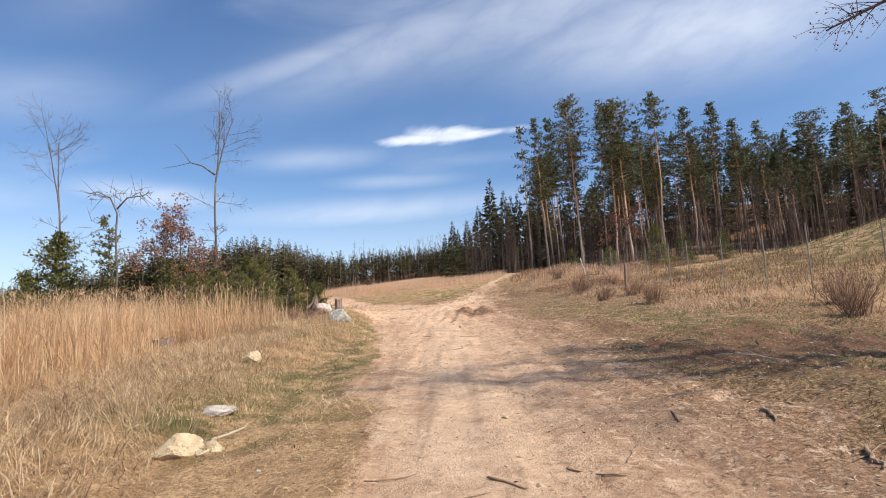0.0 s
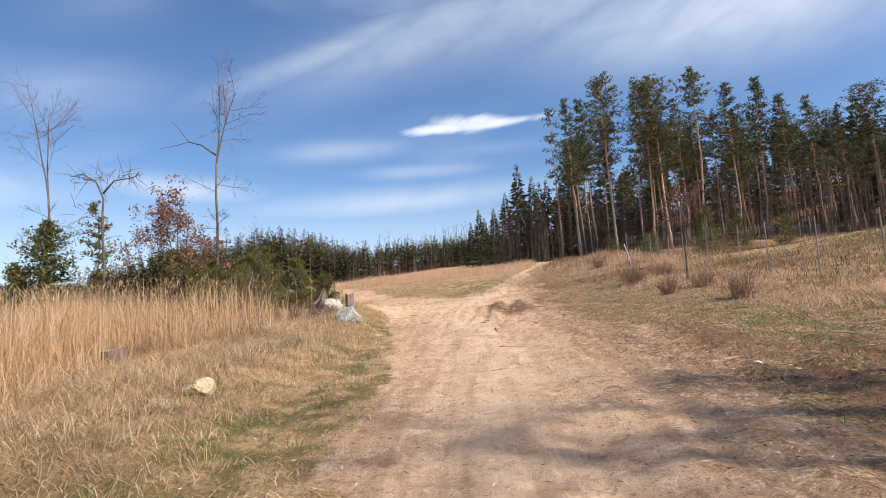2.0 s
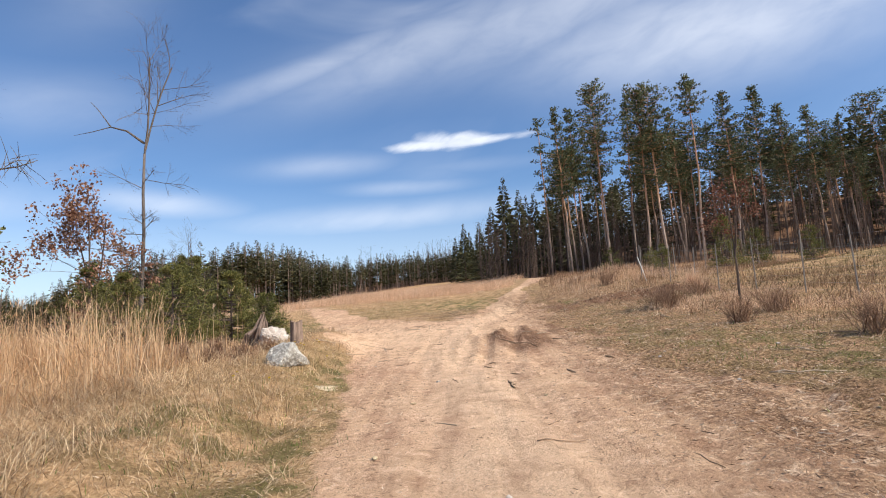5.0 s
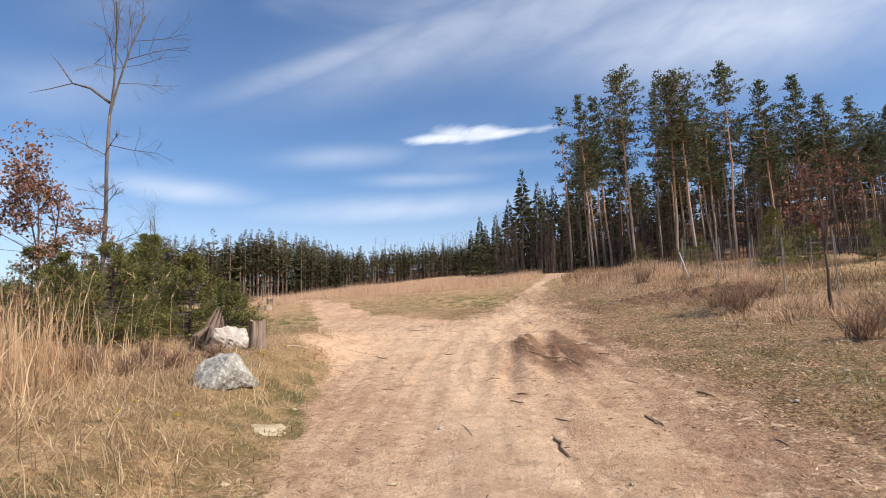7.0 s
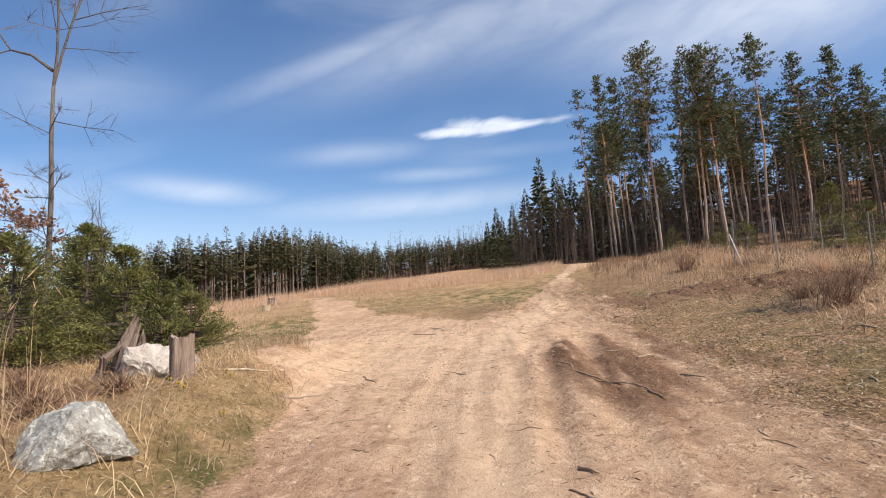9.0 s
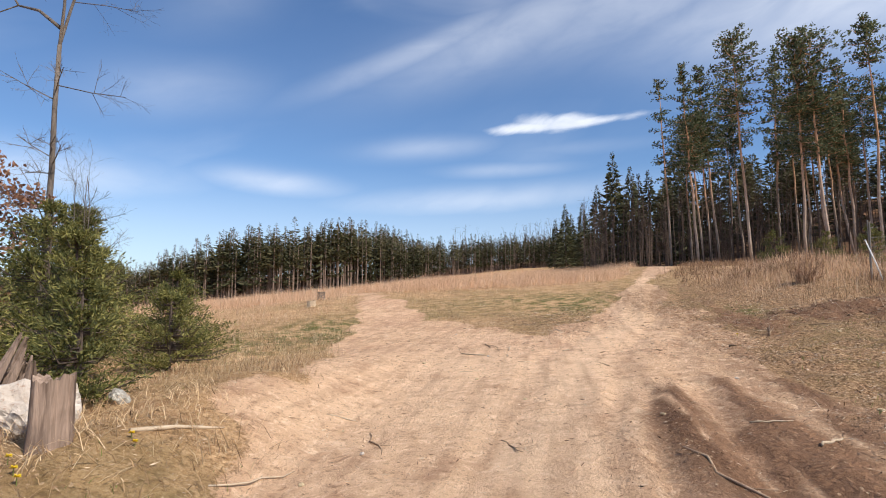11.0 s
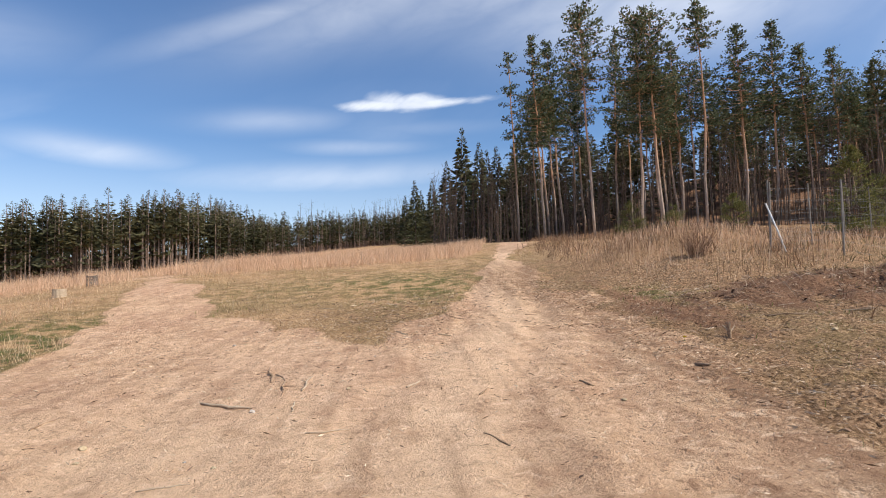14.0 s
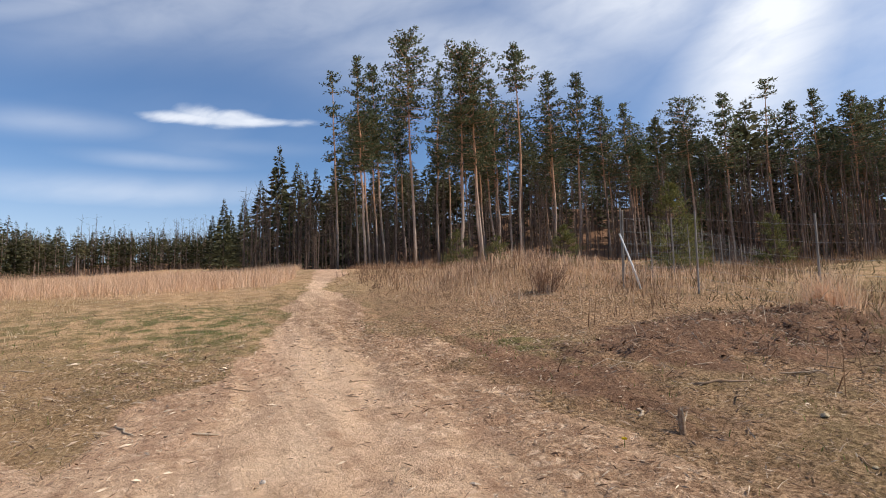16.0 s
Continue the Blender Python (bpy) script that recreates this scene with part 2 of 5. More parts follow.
MAT = {
    "ground": material("ground", ground_look, 0.95, 0.15),
    "reed": material("dry_reed", straw_look((0.42, 0.25, 0.13), (0.79, 0.53, 0.30), (0.93, 0.71, 0.45)), 0.75, thin=0.42),
    "thatch": material("dead_grass", straw_look((0.20, 0.125, 0.068), (0.69, 0.475, 0.27), (0.94, 0.74, 0.48)), 0.8, thin=0.42),
    "field": material("field_grass", straw_look((0.52, 0.325, 0.195), (0.78, 0.52, 0.335), (0.90, 0.67, 0.46)), 0.8, thin=0.42),
    "rust": material("rusty_grass", straw_look((0.15, 0.08, 0.045), (0.30, 0.175, 0.10), (0.56, 0.385, 0.24)), 0.8, thin=0.3),
    "tuft": material("reddish_twigs", straw_look((0.17, 0.095, 0.06), (0.34, 0.205, 0.13), (0.52, 0.34, 0.215)), 0.85, thin=0.2),
    "hill": material("olive_grass", straw_look((0.08, 0.06, 0.028), (0.19, 0.145, 0.066), (0.42, 0.31, 0.17)), 0.8, thin=0.3),
    "green": material("fresh_grass", straw_look((0.06, 0.09, 0.018), (0.16, 0.22, 0.045), (0.34, 0.36, 0.11)), 0.7, thin=0.3),
    "pine_bark": material("pine_bark", bark_look((0.23, 0.17, 0.135), (0.57, 0.445, 0.355), 6, (0.72, 0.40, 0.225), 7, 17), 0.9),
    "forest_bark": material("forest_bark", bark_look((0.12, 0.085, 0.066), (0.36, 0.26, 0.20), 6), 0.95),
    "dark_bark": material("dark_bark", bark_look((0.06, 0.042, 0.033), (0.17, 0.118, 0.09), 6), 0.95),
    "grey_bark": material("grey_bark", bark_look((0.085, 0.068, 0.056), (0.24, 0.195, 0.16), 14), 0.9),
    "brown_bark": material("brown_bark", bark_look((0.07, 0.05, 0.04), (0.17, 0.125, 0.095), 16), 0.9),
    "needles": material("pine_needles", leaf_look((0.030, 0.042, 0.021), (0.100, 0.116, 0.056), (0.24, 0.25, 0.13)), 0.6, thin=0.3),
    "spruce": material("spruce_needles", leaf_look((0.024, 0.028, 0.013), (0.070, 0.070, 0.033), (0.15, 0.14, 0.062)), 0.65, thin=0.3),
    "far_needles": material("far_pine_needles", leaf_look((0.032, 0.034, 0.017), (0.095, 0.090, 0.043), (0.21, 0.18, 0.088)), 0.7, thin=0.25),
    "bush": material("young_spruce_needles", leaf_look((0.030, 0.040, 0.014), (0.14, 0.14, 0.042), (0.36, 0.32, 0.10)), 0.6, thin=0.3),
    "oak": material("withered_oak_leaves", leaf_look((0.14, 0.065, 0.042), (0.35, 0.18, 0.11), (0.62, 0.39, 0.25)), 0.7, thin=0.3),
    "oak_dark": material("russet_oak_leaves", leaf_look((0.08, 0.03, 0.02), (0.17, 0.07, 0.045), (0.30, 0.15, 0.09)), 0.7, thin=0.3),
    "litter": material("wood_chips", straw_look((0.15, 0.088, 0.056), (0.42, 0.275, 0.17), (0.88, 0.70, 0.50)), 0.85),
    "clod": material("soil_clods", straw_look((0.085, 0.05, 0.033), (0.19, 0.115, 0.073), (0.33, 0.21, 0.135)), 0.95),
    "lichen_rock": material("lichen_rock", rock_look((0.20, 0.18, 0.155), (0.43, 0.395, 0.34), (0.60, 0.57, 0.49), 0.55, 1.3), 0.9),
    "white_rock": material("pale_limestone", rock_look((0.36, 0.28, 0.22), (0.66, 0.59, 0.51), (0.34, 0.22, 0.16), 0.22), 0.9),
    "sandstone": material("yellow_sandstone", rock_look((0.42, 0.30, 0.17), (0.62, 0.49, 0.31), (0.68, 0.58, 0.42), 0.3), 0.95),
    "old_wood": material("weathered_wood", grain_look((0.085, 0.055, 0.04), (0.42, 0.30, 0.225), 26), 0.9),
    "stick": material("dry_stick", grain_look((0.22, 0.14, 0.085), (0.52, 0.37, 0.245), 30, 0), 0.95, 0.1),
    "pale_stick": material("pale_debarked_wood", grain_look((0.36, 0.26, 0.17), (0.62, 0.50, 0.36), 30, 0), 0.85),
    "white_paint": material("white_paint", grain_look((0.66, 0.63, 0.58), (0.82, 0.80, 0.76), 20), 0.6),
    "post": material("grey_post_wood", grain_look((0.17, 0.145, 0.12), (0.38, 0.34, 0.29), 26), 0.9),
    "wire": material("galvanised_wire", grain_look((0.22, 0.22, 0.21), (0.34, 0.34, 0.33), 20), 0.5, 0.5),
    "yellow": material("dandelion_yellow", leaf_look((0.62, 0.42, 0.02), (0.78, 0.58, 0.03), (0.85, 0.66, 0.05)), 0.7),
}

# ---- geometry helpers ----
rng = np.random.default_rng(7)


def smooth(a, b, x):
    u = np.clip((np.asarray(x, float) - a) / (b - a), 0, 1)
    return u * u * (3 - 2 * u)


LATTICE = np.random.default_rng(11).random((256, 256))


def value_noise(x, y):
    xi, yi = np.floor(x).astype(int), np.floor(y).astype(int)
    fx, fy = x - xi, y - yi
    fx, fy = fx * fx * (3 - 2 * fx), fy * fy * (3 - 2 * fy)
    g = lambda a, b: LATTICE[a % 256, b % 256]
    return (g(xi, yi) * (1 - fx) + g(xi + 1, yi) * fx) * (1 - fy) + (g(xi, yi + 1) * (1 - fx) + g(xi + 1, yi + 1) * fx) * fy


def fbm(x, y, size, octaves=4):
    x, y = np.asarray(x, float) / size, np.asarray(y, float) / size
    total, amp, norm = 0, 1.0, 0
    for k in range(octaves):
        total = total + amp * value_noise(x + 17.3 * k, y - 9.1 * k)
        norm, amp, x, y = norm + amp, amp * 0.55, x * 2.03, y * 2.03
    return total / norm


def road(y):
    """Left edge, right edge of the bare track at y."""
    ys = (-20, 4, 9, 16, 20, 26, 30, 34, 38, 42, 48, 60, 100)
    return (np.interp(y, ys, (-0.6, -0.8, -1.2, -1.8, -2.6, -3.7, -0.6, 1.0, 1.9, 2.8, 4.0, 6.5, 13.0)),
            np.interp(y, ys, (3.0, 3.0, 2.9, 2.5, 2.4, 2.6, 3.0, 3.5, 3.8, 4.2, 5.0, 8.6, 15.0)))


def fork(y):
    """Left edge, right edge of the branch that leaves to the left."""
    ys = (22, 25, 29, 34, 37, 42.6, 50, 70, 100)
    return (np.interp(y, ys, (-3.2, -3.8, -4.9, -6.2, -7.0, -8.9, -12, -24, -45)),
            np.interp(y, ys, (1.0, 1.0, 0.6, -3.6, -5.0, -7.6, -10.4, -22, -42)))


def zones(x, y):
    """Amounts of bare dirt, green, dark soil (partly painted tree shade) and pale sand."""
    wob = (fbm(x, y, 1.6, 4) - 0.5) * 1.6
    l, r = road(y)
    d = smooth(-0.35, 0.35, np.minimum(x - l + wob * 0.7, r - x + wob * 1.4))
    fl, fr = fork(y)
    f = smooth(-0.4, 0.4, np.minimum(x - fl + wob * 1.1, fr - x + wob * 1.5)) * (y > 22) * (1 - smooth(50, 75, y))
    dirt = np.maximum(d, f)
    patch = lambda cx, cy, rx, ry: np.exp(-((x - cx) / rx) ** 2 - ((y - cy) / ry) ** 2)
    green = (0.75 * patch(-3.3, 14.4, 1.3, 1.7) + 0.8 * patch(-2.3, 9.3, 1.3, 2.2) + 0.8 * patch(-2.5, 6.4, 1.3, 1.0) + 0.9 * patch(-2.3, 18.8, 0.8, 2.0) + 0.7 * patch(-1.6, 13, 0.8, 2.5)
             + 0.8 * patch(0.6, 37.5, 1.9, 4.5) + 0.6 * patch(-3, 39.5, 4.0, 3.5) + 0.9 * patch(-6.5, 33, 2, 4) + 0.75 * patch(-9, 29, 3.2, 5) + 0.4 * patch(3.6, 20.5, 1.3, 3.5)
             + 0.35 * patch(5.5, 27, 2.5, 4) + 0.7 * patch(4.7, 33, 0.8, 1.5) + 1.0 * patch(21, 25, 9, 13) + 0.75 * patch(4.8, 9, 2.0, 6) + 0.45 * patch(5.2, 16, 1.6, 4)
             + 0.6 * patch(8.2, 29.8, 1.0, 1.5) + 0.4 * patch(3.6, 44, 1.4, 9))
    # patch at (4.7, 8.4): dark soil, with the budding tree's shadow painted into it
    soil = (1.8 * patch(7.8, 31.4, 3.0, 1.5) + 0.36 * patch(0.8, 22.6, 0.7, 2.2) + 0.85 * patch(1.6, 23.5, 0.75, 2.1) + 0.6 * patch(1.35, 20.8, 0.7, 2.0)
            + 1.4 * patch(4.7, 8.4, 1.6, 2.6) + 0.5 * patch(3.5, 12.0, 0.7, 2.4) + 0.5 * patch(3.9, 30, 0.5, 3) + 0.5 * patch(4.3, 35, 0.45, 4)
            + 0.5 * patch(2.5, 26, 0.4, 3) + 0.45 * patch(3.0, 21.5, 0.5, 2.5) + 1.15 * patch(-4.9, 19.9, 1.0, 1.1))
    soil = soil * (0.45 + 0.75 * smooth(0.36, 0.60, fbm(2.6 * x + 31, 0.4 * y, 0.6, 4)))
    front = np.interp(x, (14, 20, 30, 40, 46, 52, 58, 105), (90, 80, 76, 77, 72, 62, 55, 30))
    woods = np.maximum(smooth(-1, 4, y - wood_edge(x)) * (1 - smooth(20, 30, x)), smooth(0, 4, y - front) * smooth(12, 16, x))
    # the whole floor of the woods takes the dark ground colour too
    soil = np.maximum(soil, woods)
    sand = np.maximum(np.exp(-((x - np.interp(y, (0, 12, 20, 27, 32, 40, 48), (0.05, 0.2, -0.5, 0.1, 1.6, 2.9, 4.5))) / 0.75) ** 2), 0.9 * patch(-1.6, 26, 2.0, 5))
    return np.clip(dirt, 0, 1), np.clip(green, 0, 1), np.clip(soil, 0, 1), np.clip(sand, 0, 1)


def duff_zone(x, y):
    """Brown forest litter strewn beside the track."""
    side = 1.15 * smooth(1.1, 2.8, x - 0.5 * smooth(22, 27, y) * (1 - smooth(31, 35, y)) + 0.9 * (fbm(x, y, 1.5, 3) - 0.5)) * (1 - smooth(0, 2.5, x - np.interp(y, (12, 22, 27), (7.5, 6.5, 11.0)))) * (1 - smooth(39, 46, y))
    between = 0.9 * np.exp(-((x + 0.3) / 1.7) ** 2 - ((y - 33.2) / 2.0) ** 2)
    return np.clip(np.maximum(side, between) * (0.55 + 0.6 * fbm(x + 77, y, 1.2, 3)), 0, 1)


def wood_edge(x):
    """Where the woods beyond the meadow begin."""
    return np.interp(x, (-190, -120, -70, -45, -10, 16), (120, 142, 150, 178, 196, 190))


def lay(x, y):
    """Height of the land, without the small relief."""
    x, y = np.asarray(x, float), np.asarray(y, float)
    z = 0.07 * np.minimum(y, 190) + 0.02 * np.clip(y - 190, 0, 400) + 0.05 * np.clip(x, -6, 8)
    z = z + np.interp(y, (6, 16, 21), (0.3, 0.38, 0.52)) * smooth(-2.2, -3.7, x) * (1 - smooth(22, 30, y)) + 0.45 * smooth(4, 8.5, x) * (0.15 * smooth(20, 30, y) + 0.85 * smooth(31.8, 36.0, y)) + 0.6 * smooth(30, 48, y)
    z = z + 3.5 * np.exp(-((x - 25) / 9) ** 2 - ((y - 24) / 12) ** 2)
    z = z - 0.088 * np.clip(-8 - x, 0, 85) * smooth(20, 46, y) + 0.06 * np.clip(y - 175, 0, 160)
    z = z + 1.4 * smooth(12, 40, x) * smooth(45, 80, y) + 10 * smooth(101, 150, y + 0.55 * x) * smooth(18, 60, x)
    z = z + 3.0 * smooth(6, 48, y - wood_edge(x)) * (1 - smooth(30, 60, x)) + 0.02 * np.clip(x - 40, 0, 200)
    return z


def land(x, y):
    """Height of the ground with ruts, clods and tussocks."""
    x, y = np.asarray(x, float), np.asarray(y, float)
    z = lay(x, y)
    dirt, green, soil, sand = zones(x, y)
    near = 1 - smooth(45, 90, np.hypot(x, y - 20))
    z = z + near * ((fbm(x, y, 0.9, 4) - 0.5) * (0.16 - 0.13 * dirt) + (fbm(x + 9, y, 0.22, 3) - 0.5) * (0.06 - 0.015 * dirt + 0.05 * soil + 0.06 * duff_zone(x, y)))
    for off, depth in ((-0.62, 0.022), (0.62, 0.024), (1.5, 0.02)):
        c = np.interp(y, (0, 12, 20, 27, 32, 40, 48), (0.15, 0.25, -0.35, 0.1, 1.6, 2.9, 4.5)) + off
        z = z - near * depth * np.exp(-((x - c) / 0.2) ** 2) + near * depth * 0.6 * np.exp(-((np.abs(x - c) - 0.34) / 0.12) ** 2)
    turn = np.interp(y, (17, 20, 22, 24.5, 27), (-0.35, -0.05, 0.1, 0.45, 1.2))
    churn = smooth(17, 19, y) * (1 - smooth(24.2, 25.2, y))
    for off in (0.0, 0.38, 1.0):
        z = z - churn * 0.045 * np.exp(-((x - turn - off) / 0.13) ** 2) + churn * 0.035 * np.exp(-((x - turn - off - 0.22) / 0.10) ** 2)
    z = z + 0.11 * np.exp(-((x - 0.5) / 0.75) ** 2 - ((y - 22.4) / 1.5) ** 2)
    heap = np.exp(-((x - 7.7) / 2.6) ** 2 - ((y - 31.5) / 1.15) ** 2)
    z = z + heap * (0.33 + 0.42 * (fbm(x + 4, y, 0.55, 4) - 0.5)) + 0.12 * np.exp(-((x - 3.7) / 0.45) ** 2) * (y < 14) * (y > 3)
    z = z + 0.5 * np.exp(-((x - 8.9) / 2.2) ** 2 - ((y - 39.5) / 1.6) ** 2)
    return z


class Buf:
    """Gathers vertices and triangles of one mesh."""

    def __init__(self):
        self.v, self.f, self.n = [], [], 0

    def add(self, v, f):
        self.v.append(np.asarray(v, float)), self.f.append(np.asarray(f, int) + self.n)
        self.n += len(v)
        return self

    def arrays(self):
        return np.concatenate(self.v), np.concatenate(self.f)

    def mesh(self, name, soft=False):
        v, f = self.arrays()
        me = bpy.data.meshes.new(name)
        me.from_pydata(v, [], f)
        if soft:
            me.polygons.foreach_set("use_smooth", np.ones(len(f), bool))
        return me


def part(name, buf, mat, parent=None, label="", soft=False):
    me = buf if isinstance(buf, bpy.types.Mesh) else buf.mesh(name, soft)
    if not me.materials:
        me.materials.append(MAT[mat])
    ob = new(name, me)
    ob.parent = parent
    return tagged(ob, label, kind="stuff" if name in ("twig_crown", "foliage", "leaves", "buds", "crown", "bough_crown") else "")


def thing(name, x, y, label, category, group="", kind="", turn=0.0, sink=0.0, z=None):
    ob = new(name)
    ob.empty_display_size = 0.2
    ob.location = (x, y, float(land(x, y)) - sink if z is None else z)
    ob.rotation_euler = (0, 0, turn)
    return tagged(ob, label, category, group, kind)


def tube(buf, pts, radii, sides=6, cap=True):
    pts, k = np.asarray(pts, float), len(pts)
    tan = np.gradient(pts, axis=0)
    tan /= np.linalg.norm(tan, axis=1)[:, None] + 1e-9
    ref = np.where(np.abs(tan[:, 2:3]) > 0.9, [[1.0, 0, 0]], [[0, 0, 1.0]])
    a = np.cross(tan, ref)
    a /= np.linalg.norm(a, axis=1)[:, None] + 1e-9
    b = np.cross(tan, a)
    th = np.arange(sides) * 2 * np.pi / sides
    ring = np.cos(th)[None, :, None] * a[:, None] + np.sin(th)[None, :, None] * b[:, None]
    v = (pts[:, None] + ring * np.asarray(radii, float)[:, None, None]).reshape(-1, 3)
    i, j = np.meshgrid(np.arange(k - 1), np.arange(sides), indexing="ij")
    p, q = i * sides + j, i * sides + (j + 1) % sides
    f = np.concatenate([np.stack([p, q, q + sides], -1).reshape(-1, 3), np.stack([p, q + sides, p + sides], -1).reshape(-1, 3)])
    if cap:
        v = np.concatenate([v, pts[:1], pts[-1:]])
        n = k * sides
        j = np.arange(sides)
        f = np.concatenate([f, np.stack([np.full(sides, n), (j + 1) % sides, j], -1),
                            np.stack([np.full(sides, n + 1), n - sides + j, n - sides + (j + 1) % sides], -1)])
    return buf.add(v, f)


def unit(v):
    return v / (np.linalg.norm(v, axis=-1, keepdims=True) + 1e-9)


def spikes(buf, base, way, length, width, r):
    """Flat pointed leaves or needles from base along way."""
    n = len(base)
    side = unit(np.cross(way, r.normal(size=(n, 3)))) * np.asarray(width)[:, None] * 0.5
    mid = base + way * np.asarray(length)[:, None] * 0.45
    v = np.stack([base, mid + side, base + way * np.asarray(length)[:, None], mid - side], 1).reshape(-1, 3)
    i = np.arange(n)[:, None] * 4
    return buf.add(v, np.concatenate([i + [0, 1, 2], i + [0, 2, 3]]))


def blades(buf, x, y, h, w, lean, r, lift=None, heading=None):
    """Grass blades: two bent segments each."""
    n = len(x)
    z = land(x, y) - 0.01 if lift is None else lift
    base = np.stack([x, y, z], 1)
    th = r.normal(0, 0.9, n) + fbm(x, y, 0.9, 2) * 25 if heading is None else heading
    d = np.stack([np.cos(th), np.sin(th), np.zeros(n)], 1)
    face = r.random(n) * 2 * np.pi
    s = np.stack([np.cos(face), np.sin(face), np.zeros(n)], 1) * (w / 2)[:, None]
    up = np.array([0, 0, 1.0])
    k = (lean * h)[:, None]
    rise = np.sqrt(np.clip(1 - lean ** 2 * 0.98, 0.02, 1))[:, None] * h[:, None]
    m = base + up * rise * 0.6 + d * k * 0.35
    t = base + up * rise + d * k
    v = np.stack([base - s, base + s, m + s * 0.8, m - s * 0.8, t], 1).reshape(-1, 3)
    i = np.arange(n)[:, None] * 5
    return buf.add(v, np.concatenate([i + [0, 1, 2], i + [0, 2, 3], i + [3, 2, 4]]))


def scatter(n, x0, x1, y0, y1, keep, r):
    x, y = r.uniform(x0, x1, n), r.uniform(y0, y1, n)
    ok = r.random(n) < keep(x, y)
    return x[ok], y[ok]


# ---- ground ----
def build_ground():
    def axis(lo, hi, fine, far, growth):
        a = list(np.arange(lo, hi, fine))
        d = fine
        while a[-1] < far:
            d = min(d * growth, 120)
            a.append(a[-1] + d)
        d, front = fine, []
        p = lo
        while p > -far:
            d = min(d * growth, 120)
            p -= d
            front.append(p)
        return np.array(front[::-1] + a)
    xs, ys = axis(-5.0, 10.5, 0.10, 1600, 1.08), axis(1.5, 34, 0.10, 1600, 1.065)
    gx, gy = np.meshgrid(xs, ys, indexing="ij")
    x, y = gx.ravel(), gy.ravel()
    v = np.stack([x, y, land(x, y)], 1)
    nx, ny = len(xs), len(ys)
    i, j = np.meshgrid(np.arange(nx - 1), np.arange(ny - 1), indexing="ij")
    a = (i * ny + j).ravel()
    me = bpy.data.meshes.new("ground")
    me.from_pydata(v, [], np.stack([a, a + ny, a + ny + 1, a + 1], 1))
    me.polygons.foreach_set("use_smooth", np.ones(len(a), bool))
    at = me.attributes.new("zones", "FLOAT_COLOR", "POINT")
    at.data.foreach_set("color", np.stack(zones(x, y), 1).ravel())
    at = me.attributes.new("duff", "FLOAT", "POINT")
    at.data.foreach_set("value", duff_zone(x, y))
    me.materials.append(MAT["ground"])
    tagged(new("ground", me), "pale clay track through dry grass and turned soil", "ground", kind="structure")


build_ground()

